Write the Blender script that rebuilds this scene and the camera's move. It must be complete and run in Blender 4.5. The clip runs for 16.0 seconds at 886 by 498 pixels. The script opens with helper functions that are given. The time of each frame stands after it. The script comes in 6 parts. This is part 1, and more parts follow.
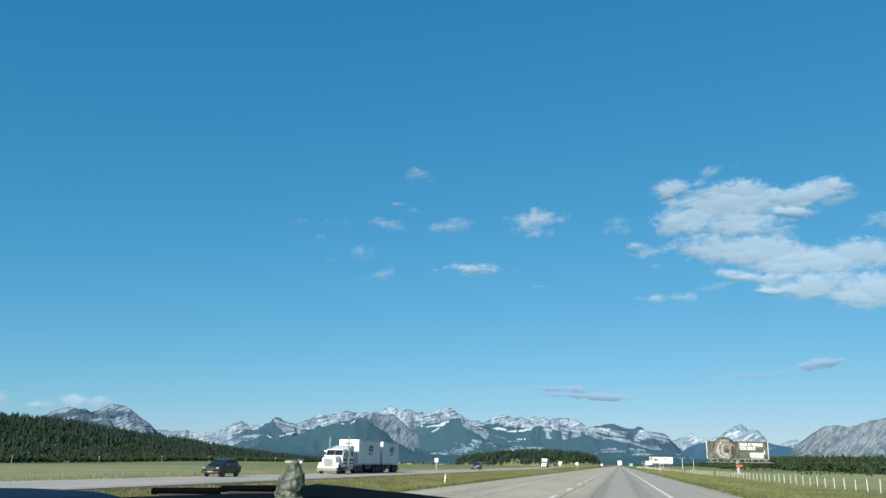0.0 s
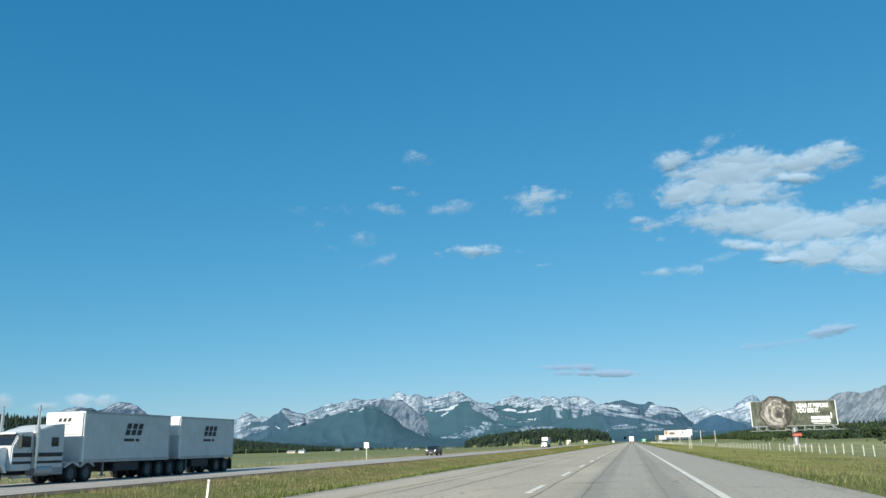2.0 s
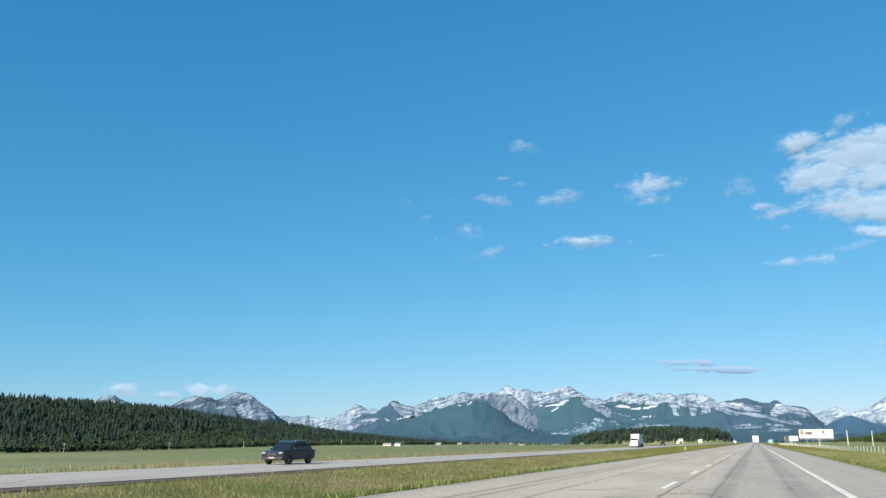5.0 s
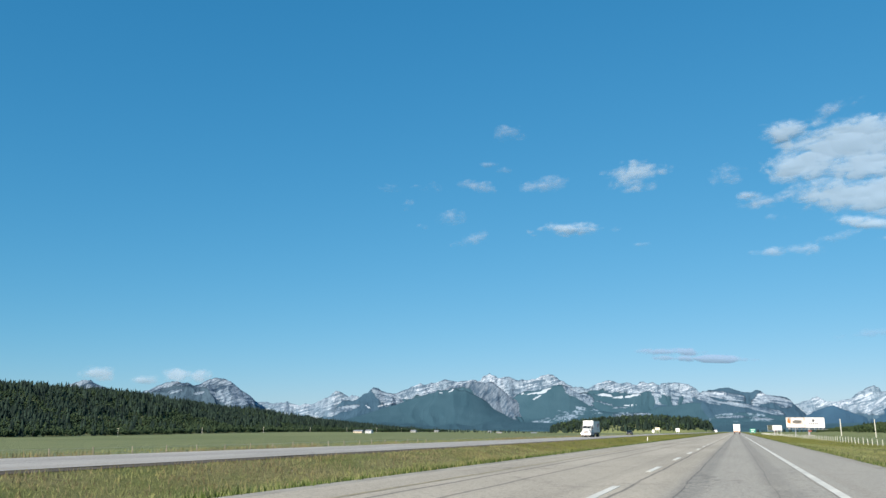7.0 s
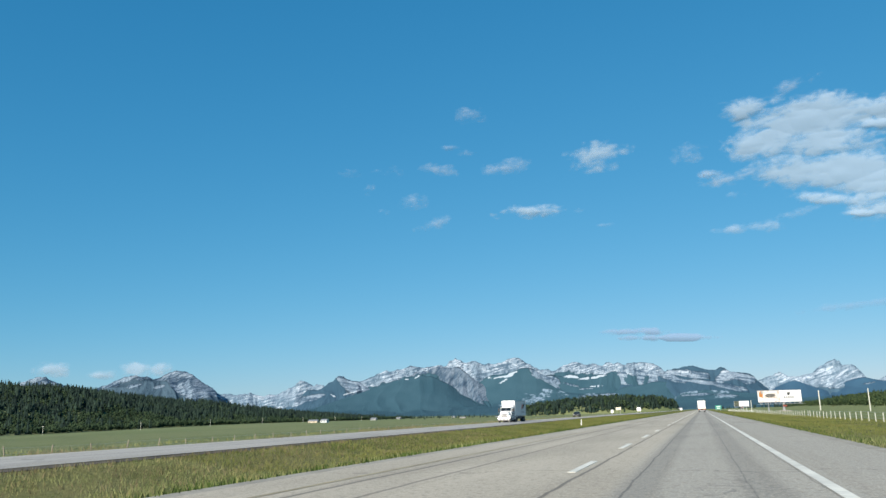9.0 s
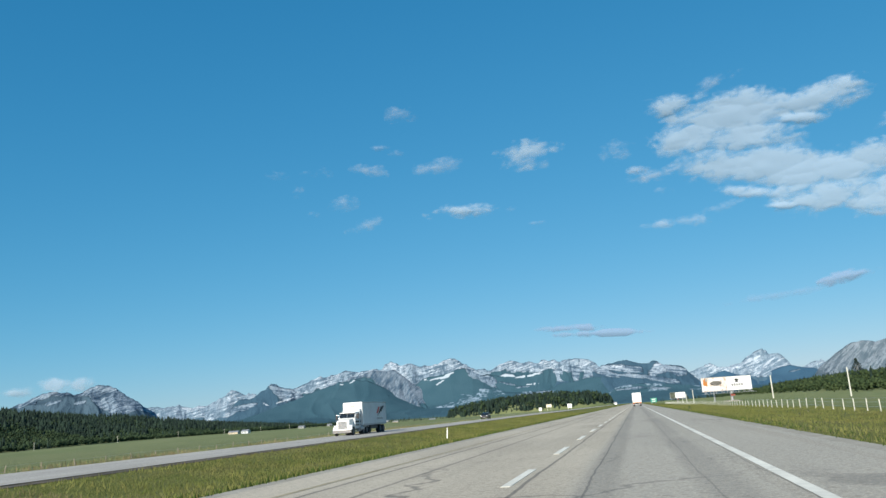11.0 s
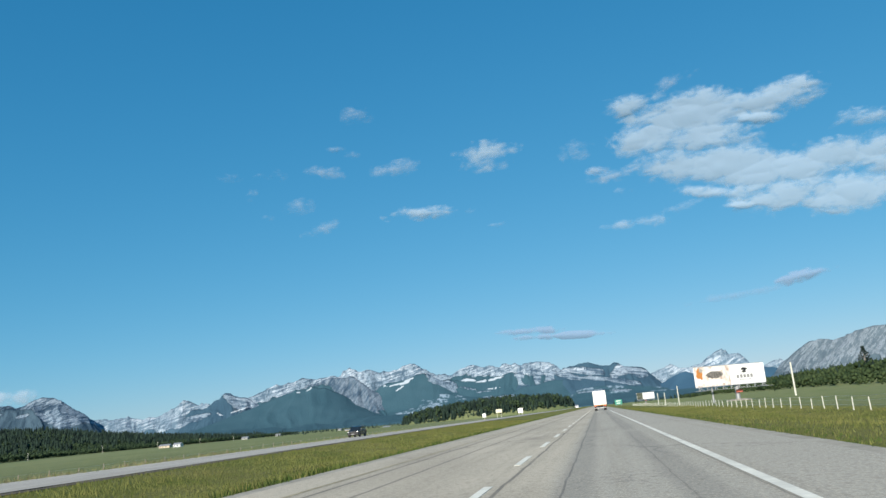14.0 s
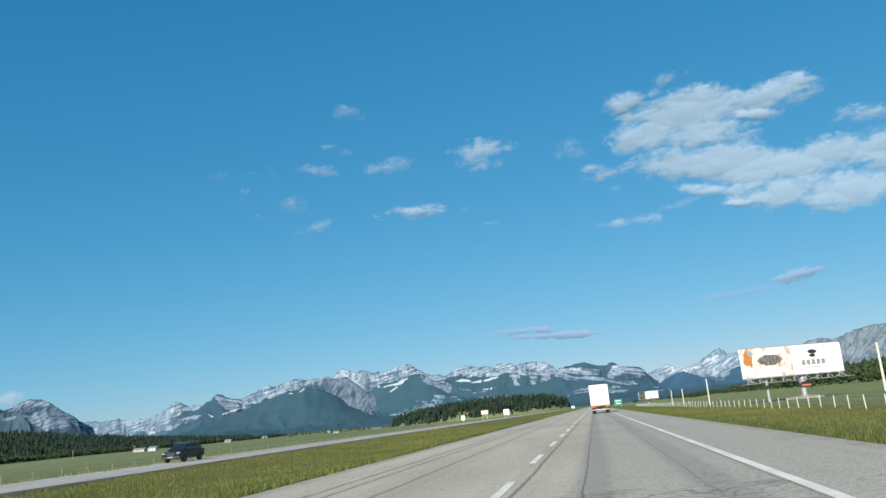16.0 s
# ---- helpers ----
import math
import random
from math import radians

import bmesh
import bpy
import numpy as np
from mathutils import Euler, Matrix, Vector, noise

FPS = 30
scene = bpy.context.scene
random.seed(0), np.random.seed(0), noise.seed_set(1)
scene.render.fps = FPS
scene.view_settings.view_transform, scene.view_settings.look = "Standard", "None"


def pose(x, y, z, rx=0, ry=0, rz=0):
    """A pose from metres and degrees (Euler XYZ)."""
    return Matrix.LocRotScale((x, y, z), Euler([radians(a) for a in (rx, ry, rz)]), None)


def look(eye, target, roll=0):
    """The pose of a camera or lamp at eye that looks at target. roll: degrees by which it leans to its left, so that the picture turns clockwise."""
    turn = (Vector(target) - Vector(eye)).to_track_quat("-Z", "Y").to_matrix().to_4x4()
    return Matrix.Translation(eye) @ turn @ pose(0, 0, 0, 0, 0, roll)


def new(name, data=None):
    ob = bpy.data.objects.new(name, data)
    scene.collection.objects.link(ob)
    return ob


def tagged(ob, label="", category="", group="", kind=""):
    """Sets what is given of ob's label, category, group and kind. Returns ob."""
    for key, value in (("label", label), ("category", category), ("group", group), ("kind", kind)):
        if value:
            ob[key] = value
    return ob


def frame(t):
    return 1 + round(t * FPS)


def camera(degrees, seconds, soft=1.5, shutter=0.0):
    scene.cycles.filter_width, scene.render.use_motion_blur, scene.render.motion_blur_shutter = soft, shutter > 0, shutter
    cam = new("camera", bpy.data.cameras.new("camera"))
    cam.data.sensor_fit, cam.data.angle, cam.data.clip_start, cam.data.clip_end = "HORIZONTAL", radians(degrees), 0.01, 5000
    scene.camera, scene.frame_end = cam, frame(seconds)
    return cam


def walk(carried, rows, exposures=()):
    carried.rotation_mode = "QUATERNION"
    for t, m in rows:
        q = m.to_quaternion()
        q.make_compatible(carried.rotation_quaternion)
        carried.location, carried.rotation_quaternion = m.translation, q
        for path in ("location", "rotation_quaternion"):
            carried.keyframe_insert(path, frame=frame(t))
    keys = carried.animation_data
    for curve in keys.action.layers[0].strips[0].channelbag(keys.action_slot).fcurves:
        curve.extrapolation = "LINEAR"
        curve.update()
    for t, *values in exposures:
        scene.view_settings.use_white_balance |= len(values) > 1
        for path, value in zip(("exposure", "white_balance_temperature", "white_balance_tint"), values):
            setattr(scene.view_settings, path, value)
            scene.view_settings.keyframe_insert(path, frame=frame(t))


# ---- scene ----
# The camera: a car's ride along the right lane of a straight highway, heading +y.
SPEED = 27.5
EYE_Z = 1.1
cam = camera(58.51, 16.0, soft=1.5)
RIDE = [  # seconds, x, z, turns about x, y and z
    (0.0, 0.12, 1.06, 105.11, -0.89, 12.15), (0.5, 0.01, 1.057, 104.67, -0.66, 12.28), (1.0, 0.04, 1.057, 104.36, -0.25, 12.38),
    (1.5, 0.14, 1.055, 104.37, 0.53, 12.82), (2.0, 0.22, 1.053, 104.02, 1.49, 13.05), (2.5, 0.23, 1.048, 103.7, 1.26, 13.48),
    (3.0, 0.35, 1.079, 103.47, 1.59, 15.7), (3.5, 0.27, 1.108, 103.5, 1.05, 19.49), (4.0, 0.08, 1.101, 103.64, 0.52, 21.6),
    (6.5, 0.17, 1.085, 103.9, -0.48, 19.86), (7.0, 0.21, 1.068, 102.92, -0.21, 19.9), (7.5, 0.28, 1.069, 101.97, 0.88, 19.69),
    (8.0, 0.27, 1.067, 102.0, 1.19, 19.34), (10.5, 0.12, 1.092, 101.85, 3.11, 14.42), (11.0, -0.04, 1.119, 101.93, 3.96, 13.51),
    (11.5, -0.05, 1.148, 101.95, 4.54, 12.67), (12.0, -0.13, 1.15, 101.99, 4.86, 12.49), (12.5, -0.16, 1.155, 102.03, 5.08, 12.16),
    (13.0, -0.16, 1.135, 102.06, 5.12, 11.84), (13.5, -0.16, 1.121, 102.08, 5.07, 11.22), (14.0, -0.22, 1.133, 102.14, 5.07, 10.92),
    (14.5, -0.28, 1.14, 102.19, 5.04, 10.77), (15.0, -0.33, 1.143, 102.21, 5.34, 10.74), (15.5, -0.41, 1.146, 102.17, 5.25, 10.68),
    (16.0, -0.56, 1.156, 102.18, 5.22, 10.68)]
walk(cam, [(t, pose(x, SPEED * t, z, a, b, c)) for t, x, z, a, b, c in RIDE],
     [(0.0, 0.61, 6330, 10), (2.5, 0.61, 6330, 10), (3.0, 0.65, 6350, 11), (3.5, 0.79, 6400, 13), (4.0, 0.88, 6450, 15), (6.5, 0.72, 6430, 14),
      (7.0, 0.68, 6420, 14), (8.0, 0.64, 6360, 13), (10.5, 0.58, 6290, 11), (16.0, 0.56, 6290, 11)])

# ---- light: a clear morning, the sun behind the car and to its left ----
SUN_EL, SUN_AZ = 26.0, 191.0  # height, and bearing clockwise from +y
world = bpy.data.worlds.new("sky")
scene.world = world
world.use_nodes = True
wn, wl = world.node_tree.nodes, world.node_tree.links
sky = wn.new("ShaderNodeTexSky")
sky.sky_type = "NISHITA"
sky.sun_disc = False
sky.sun_elevation, sky.sun_rotation = radians(SUN_EL), radians(SUN_AZ)
sky.altitude, sky.air_density, sky.dust_density, sky.ozone_density = 1300, 1.0, 0.6, 2.0
# the deep blue of dry mountain air: red falls off, green and blue stay even down to the horizon
split, join = wn.new("ShaderNodeSeparateColor"), wn.new("ShaderNodeCombineColor")
wl.new(sky.outputs[0], split.inputs[0])
for i, (power, gain) in enumerate(((1.22, 0.215), (0.615, 1.0), (0.478, 1.63))):
    raised, scaled = wn.new("ShaderNodeMath"), wn.new("ShaderNodeMath")
    raised.operation, scaled.operation = "POWER", "MULTIPLY"
    raised.inputs[1].default_value, scaled.inputs[1].default_value = power, gain
    wl.new(split.outputs[i], raised.inputs[0])
    wl.new(raised.outputs[0], scaled.inputs[0])
    wl.new(scaled.outputs[0], join.inputs[i])
wl.new(join.outputs[0], wn["Background"].inputs[0])
wn["Background"].inputs[1].default_value = 0.109
sun_data = bpy.data.lights.new("sun", "SUN")
sun_data.energy, sun_data.angle, sun_data.color = 5.0, radians(0.53), (1.0, 0.91, 0.76)
sun = new("sun", sun_data)
sun_way = Vector((math.sin(radians(SUN_AZ)) * math.cos(radians(SUN_EL)), math.cos(radians(SUN_AZ)) * math.cos(radians(SUN_EL)), math.sin(radians(SUN_EL))))
sun.matrix_world = look(sun_way * 100, (0, 0, 0))


# ---- materials ----
def nodes_of(name):
    m = bpy.data.materials.new(name)
    m.use_nodes = True
    return m, m.node_tree.nodes, m.node_tree.links, m.node_tree.nodes["Principled BSDF"]


def ramp(n, stops):
    r = n.new("ShaderNodeValToRGB")
    e = r.color_ramp.elements
    while len(e) < len(stops):
        e.new(0.5)
    for item, (at, c) in zip(e, stops):
        item.position, item.color = at, (*c, 1) if len(c) == 3 else c
    return r


def noise_tex(n, l, coords, scale, detail=4, rough=0.55, stretch=None):
    t = n.new("ShaderNodeTexNoise")
    t.inputs["Scale"].default_value, t.inputs["Detail"].default_value, t.inputs["Roughness"].default_value = scale, detail, rough
    if stretch:
        m = n.new("ShaderNodeMapping")
        m.inputs["Scale"].default_value = stretch
        l.new(coords, m.inputs[0])
        coords = m.outputs[0]
    l.new(coords, t.inputs["Vector"])
    return t.outputs[0]


def mix(n, l, fac, a, b):
    m = n.new("ShaderNodeMix")
    m.data_type = "RGBA"
    for value, socket in ((fac, m.inputs[0]), (a, m.inputs[6]), (b, m.inputs[7])):
        if isinstance(value, (tuple, float, int)):
            socket.default_value = (*value, 1) if isinstance(value, tuple) else value
        else:
            l.new(value, socket)
    return m.outputs[2]


def calc(n, l, op, a, b=0.0, c=0.0):
    m = n.new("ShaderNodeMath")
    m.operation = op
    for i, value in enumerate((a, b, c)):
        if isinstance(value, (float, int)):
            m.inputs[i].default_value = value
        else:
            l.new(value, m.inputs[i])
    return m.outputs[0]


def step(n, l, value, lo, hi):
    m = n.new("ShaderNodeMapRange")
    m.interpolation_type = "SMOOTHSTEP"
    l.new(value, m.inputs[0])
    m.inputs[1].default_value, m.inputs[2].default_value = lo, hi
    return m.outputs[0]


def bump(n, l, b, height, strength, distance):
    k = n.new("ShaderNodeBump")
    k.inputs["Strength"].default_value, k.inputs["Distance"].default_value = strength, distance
    l.new(height, k.inputs["Height"])
    l.new(k.outputs[0], b.inputs["Normal"])


def plain(name, colour, rough=0.6, metal=0.0, wear=0.25, grain=9.0, relief=0.15):
    """A surface with stains at a large scale and grain at a small one."""
    m, n, l, b = nodes_of(name)
    at = n.new("ShaderNodeTexCoord").outputs["Object"]
    dark = tuple(c * (1 - wear) for c in colour)
    light = tuple(min(1, c * (1 + wear * 0.35)) for c in colour)
    big, small = noise_tex(n, l, at, 0.7, 3), noise_tex(n, l, at, grain, 5)
    both = calc(n, l, "MULTIPLY_ADD", small, 0.45, calc(n, l, "MULTIPLY", big, 0.55))
    l.new(mix(n, l, step(n, l, both, 0.32, 0.68), dark, light), b.inputs["Base Color"])
    b.inputs["Roughness"].default_value, b.inputs["Metallic"].default_value = rough, metal
    if relief:
        bump(n, l, b, small, relief, 0.02)
    return m


def asphalt_material(name, tone, streaks, worn=None):
    m, n, l, b = nodes_of(name)
    at = n.new("ShaderNodeNewGeometry").outputs["Position"]
    xyz = n.new("ShaderNodeSeparateXYZ")
    l.new(at, xyz.inputs[0])
    fine = noise_tex(n, l, at, 22, 6, 0.8, (1, 0.6, 1))
    stain = noise_tex(n, l, at, 0.35, 5, 0.6, (1, 0.22, 1))
    long = noise_tex(n, l, at, 1.3, 4, 0.6, (1.2, 0.012, 1))
    c = mix(n, l, step(n, l, stain, 0.3, 0.7), tuple(v * 0.82 for v in tone), tuple(v * 1.14 for v in tone))
    if worn:  # the busier lane is worn greyer and darker
        lane = step(n, l, calc(n, l, "MULTIPLY_ADD", stain, 0.5, xyz.outputs[0]), worn[0] - 0.1, worn[0] + 0.45)
        c = mix(n, l, calc(n, l, "MULTIPLY", lane, 0.8), c, worn[1])
    c = mix(n, l, calc(n, l, "MULTIPLY", step(n, l, long, 0.5, 0.68), 0.35), c, tuple(v * 0.55 for v in tone))
    c = mix(n, l, calc(n, l, "MULTIPLY", step(n, l, fine, 0.44, 0.62), 0.6), c, tuple(v * 1.5 for v in tone))
    grit = noise_tex(n, l, at, 7, 5, 0.8)
    c = mix(n, l, calc(n, l, "MULTIPLY", step(n, l, grit, 0.48, 0.66), 0.6), c, tuple(v * 0.45 for v in tone))
    wobble = calc(n, l, "MULTIPLY", calc(n, l, "SUBTRACT", noise_tex(n, l, at, 0.2, 6, 0.7, (0.1, 1, 1)), 0.5), 0.22)
    across = calc(n, l, "ADD", xyz.outputs[0], wobble)
    patchy = noise_tex(n, l, at, 0.12, 4, 0.65, (0.5, 1, 1))
    for x, half, dark in streaks:
        near = calc(n, l, "ABSOLUTE", calc(n, l, "SUBTRACT", across, float(x)))
        line = calc(n, l, "SUBTRACT", 1.0, step(n, l, near, half * 0.35, half))
        line = calc(n, l, "MULTIPLY", calc(n, l, "MULTIPLY", line, step(n, l, patchy, 0.28, 0.46)), dark)
        c = mix(n, l, line, c, (0.045, 0.045, 0.048))
    cell = n.new("ShaderNodeTexVoronoi")
    cell.feature = "DISTANCE_TO_EDGE"
    warp = n.new("ShaderNodeMapping")
    warp.inputs["Scale"].default_value = (0.16, 0.1, 1)
    l.new(at, warp.inputs[0])
    shake = n.new("ShaderNodeVectorMath")
    nn = n.new("ShaderNodeTexNoise")
    nn.inputs["Scale"].default_value, nn.inputs["Detail"].default_value = 0.8, 4
    l.new(at, nn.inputs["Vector"])
    shake.operation = "MULTIPLY_ADD"
    l.new(nn.outputs[1], shake.inputs[0])
    shake.inputs[1].default_value = (0.35, 0.35, 0)
    l.new(warp.outputs[0], shake.inputs[2])
    l.new(shake.outputs[0], cell.inputs["Vector"])
    cell.inputs["Scale"].default_value = 1.0
    crack = calc(n, l, "MULTIPLY", calc(n, l, "SUBTRACT", 1.0, step(n, l, cell.outputs["Distance"], 0.004, 0.014)), 0.55)
    crack = calc(n, l, "MULTIPLY", crack, step(n, l, noise_tex(n, l, at, 0.05, 3), 0.5, 0.66))
    c = mix(n, l, crack, c, (0.05, 0.05, 0.052))
    if worn:  # crazing in the wheel paths, and thin cracks that run across the lanes
        craze = n.new("ShaderNodeTexVoronoi")
        craze.feature = "DISTANCE_TO_EDGE"
        craze.inputs["Scale"].default_value = 2.6
        torn = n.new("ShaderNodeVectorMath")
        torn.operation = "MULTIPLY_ADD"
        l.new(nn.outputs[1], torn.inputs[0])
        torn.inputs[1].default_value = (0.5, 0.5, 0)
        l.new(at, torn.inputs[2])
        l.new(torn.outputs[0], craze.inputs["Vector"])
        net = calc(n, l, "SUBTRACT", 1.0, step(n, l, craze.outputs["Distance"], 0.015, 0.06))
        here = calc(n, l, "MULTIPLY", step(n, l, noise_tex(n, l, at, 0.5, 4, 0.6, (1, 0.3, 1)), 0.48, 0.62), step(n, l, xyz.outputs[0], -1.1, -0.8))
        here = calc(n, l, "MULTIPLY", here, calc(n, l, "SUBTRACT", 1.0, step(n, l, xyz.outputs[0], 1.5, 2.0)))
        c = mix(n, l, calc(n, l, "MULTIPLY", calc(n, l, "MULTIPLY", net, here), 0.38), c, (0.07, 0.07, 0.07))
        cross = calc(n, l, "FRACT", calc(n, l, "MULTIPLY", calc(n, l, "ADD", xyz.outputs[1], calc(n, l, "MULTIPLY", noise_tex(n, l, at, 0.45, 4, 0.6), 4.0)), 0.085))
        cross = calc(n, l, "SUBTRACT", 1.0, step(n, l, calc(n, l, "ABSOLUTE", calc(n, l, "SUBTRACT", cross, 0.5)), 0.002, 0.0065))
        cross = calc(n, l, "MULTIPLY", cross, step(n, l, noise_tex(n, l, at, 0.13, 3), 0.42, 0.56))
        c = mix(n, l, calc(n, l, "MULTIPLY", cross, 0.36), c, (0.05, 0.05, 0.052))
    l.new(c, b.inputs["Base Color"])
    b.inputs["Roughness"].default_value = 0.85
    b.inputs["Specular IOR Level"].default_value = 0.25
    bump(n, l, b, fine, 0.35, 0.02)
    return m


def ground_material():
    m, n, l, b = nodes_of("grassland")
    at = n.new("ShaderNodeNewGeometry").outputs["Position"]
    xyz = n.new("ShaderNodeSeparateXYZ")
    l.new(at, xyz.inputs[0])
    huge = noise_tex(n, l, at, 0.012, 4, 0.55, (1, 0.5, 1))
    big = noise_tex(n, l, at, 0.22, 4, 0.6, (1, 0.45, 1))
    small = noise_tex(n, l, at, 3.2, 6, 0.75)
    verge = mix(n, l, step(n, l, big, 0.34, 0.66), (0.15, 0.178, 0.054), (0.255, 0.23, 0.108))
    verge = mix(n, l, calc(n, l, "MULTIPLY", step(n, l, small, 0.42, 0.7), 0.55), verge, (0.09, 0.115, 0.025))
    field = mix(n, l, step(n, l, huge, 0.35, 0.65), (0.2, 0.232, 0.112), (0.295, 0.295, 0.16))
    field = mix(n, l, calc(n, l, "MULTIPLY", step(n, l, big, 0.45, 0.75), 0.45), field, (0.125, 0.16, 0.068))
    away = calc(n, l, "ABSOLUTE", calc(n, l, "ADD", xyz.outputs[0], 11.0))
    meadow = mix(n, l, step(n, l, big, 0.35, 0.65), (0.23, 0.27, 0.115), (0.34, 0.335, 0.17))
    field = mix(n, l, step(n, l, xyz.outputs[0], 14, 24), field, meadow)
    further = calc(n, l, "MULTIPLY", step(n, l, xyz.outputs[1], 210, 380), 0.6)
    verge = mix(n, l, further, verge, (0.13, 0.138, 0.026))
    field = mix(n, l, further, field, (0.12, 0.152, 0.06))
    c = mix(n, l, step(n, l, calc(n, l, "MULTIPLY_ADD", big, 6.0, away), 28, 34), verge, field)
    l.new(c, b.inputs["Base Color"])
    b.inputs["Roughness"].default_value = 0.95
    b.inputs["Specular IOR Level"].default_value = 0.1
    bump(n, l, b, calc(n, l, "MULTIPLY_ADD", small, 0.5, big), 0.9, 0.5)
    return m


def island_material(name, dark, light, rough=0.9, through_light=0.0, patches=0.045, dry=None):
    """Foliage: each clump a little different, darker and lighter patches over the stand, dry ones too."""
    m, n, l, b = nodes_of(name)
    g = n.new("ShaderNodeNewGeometry")
    patch = noise_tex(n, l, g.outputs["Position"], patches, 4, 0.6)
    f = calc(n, l, "MULTIPLY_ADD", g.outputs["Random Per Island"], 0.5, calc(n, l, "MULTIPLY", step(n, l, patch, 0.35, 0.65), 0.5))
    colour = mix(n, l, f, dark, light)
    if dry:
        spots = noise_tex(n, l, g.outputs["Position"], 0.42, 5, 0.65, (1, 0.55, 1))
        colour = mix(n, l, calc(n, l, "MULTIPLY", step(n, l, spots, 0.5, 0.6), 0.5), colour, dry)
    l.new(colour, b.inputs["Base Color"])
    b.inputs["Roughness"].default_value = rough
    b.inputs["Specular IOR Level"].default_value = 0.15
    if through_light:
        t = n.new("ShaderNodeBsdfTranslucent")
        l.new(colour, t.inputs[0])
        s = n.new("ShaderNodeMixShader")
        s.inputs[0].default_value = through_light
        l.new(b.outputs[0], s.inputs[1])
        l.new(t.outputs[0], s.inputs[2])
        l.new(s.outputs[0], n["Material Output"].inputs[0])
    return m


def mountain_material(name, rock_dark, rock_light, wood_dark, wood_light, snow=0.4, dip=18.0, bands=0.4, clear=0.0):
    """Rock with gullies and dipping ledges where the slope is bare, woods where it is not, snow in gullies and on ledges."""
    m, n, l, b = nodes_of(name)
    at = n.new("ShaderNodeNewGeometry").outputs["Position"]
    cover = []
    for layer in ("bare", "snow"):
        cover.append(n.new("ShaderNodeAttribute"))
        cover[-1].attribute_name = layer
    turned = n.new("ShaderNodeMapping")
    turned.inputs["Rotation"].default_value = (0, radians(dip), 0)
    l.new(at, turned.inputs[0])
    mid = noise_tex(n, l, at, 0.011, 5, 0.5)
    gully = noise_tex(n, l, at, 0.06, 6, 0.66, (1, 0.2, 0.35))
    ledge = noise_tex(n, l, turned.outputs[0], 0.045, 6, 0.66, (0.22, 0.1, 1.9))
    fine = noise_tex(n, l, at, 0.24, 5, 0.75, (1, 0.5, 0.8))
    f = calc(n, l, "MULTIPLY_ADD", gully, 1.0 - bands, calc(n, l, "MULTIPLY", ledge, bands))
    # rock tones; their contrast along gullies also stands in for weak relief shading
    rock = mix(n, l, step(n, l, f, 0.445, 0.54), rock_dark, rock_light)
    rock = mix(n, l, calc(n, l, "MULTIPLY", step(n, l, mid, 0.46, 0.66), 0.4), rock, rock_light)
    rock = mix(n, l, calc(n, l, "MULTIPLY", step(n, l, fine, 0.46, 0.62), 0.65), rock, tuple(v * 0.62 for v in rock_dark))
    wood = mix(n, l, step(n, l, calc(n, l, "MULTIPLY_ADD", fine, 0.4, calc(n, l, "MULTIPLY", mid, 0.6)), 0.36, 0.64), wood_dark, wood_light)
    if clear:
        glade = noise_tex(n, l, at, 0.06, 6, 0.65, (0.7, 0.4, 1.5))
        bare = calc(n, l, "MULTIPLY", step(n, l, mid, 0.47, 0.56), step(n, l, glade, 0.5, 0.56))
        wood = mix(n, l, calc(n, l, "MULTIPLY", bare, clear), wood, tuple(v * 1.15 for v in rock_light))
    edge = calc(n, l, "MULTIPLY_ADD", calc(n, l, "SUBTRACT", f, 0.5), 1.5, cover[0].outputs["Fac"])
    edge = calc(n, l, "MULTIPLY_ADD", calc(n, l, "SUBTRACT", fine, 0.5), 0.5, edge)
    c = mix(n, l, step(n, l, edge, 0.42, 0.58), wood, rock)
    vein = calc(n, l, "ABSOLUTE", calc(n, l, "SUBTRACT", ledge, 0.53))
    vein = calc(n, l, "SUBTRACT", 1.0, step(n, l, vein, 0.016, 0.036))
    vein = calc(n, l, "MULTIPLY", calc(n, l, "MULTIPLY", vein, step(n, l, mid, 0.44, 0.56)), step(n, l, edge, 0.6, 0.8))
    drift = step(n, l, calc(n, l, "MULTIPLY_ADD", calc(n, l, "SUBTRACT", f, 0.5), 1.2, cover[1].outputs["Fac"]), 0.4, 0.6)
    white = calc(n, l, "MAXIMUM", calc(n, l, "MULTIPLY", vein, snow), calc(n, l, "MULTIPLY", drift, 0.65))
    # the snow's blue tint is distance haze put into its colour
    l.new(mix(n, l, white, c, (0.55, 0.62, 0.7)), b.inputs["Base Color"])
    b.inputs["Roughness"].default_value = 0.95
    b.inputs["Specular IOR Level"].default_value = 0.1
    rocky = step(n, l, edge, 0.4, 0.7)
    bump(n, l, b, calc(n, l, "MULTIPLY_ADD", fine, 0.25, calc(n, l, "MULTIPLY", f, rocky)), 0.9, 18.0)
    return m


def glass_material(name, tint):
    m, n, l, b = nodes_of(name)
    b.inputs["Base Color"].default_value = (*tint, 1)
    b.inputs["Roughness"].default_value = 0.06
    b.inputs["Specular IOR Level"].default_value = 0.8
    return m


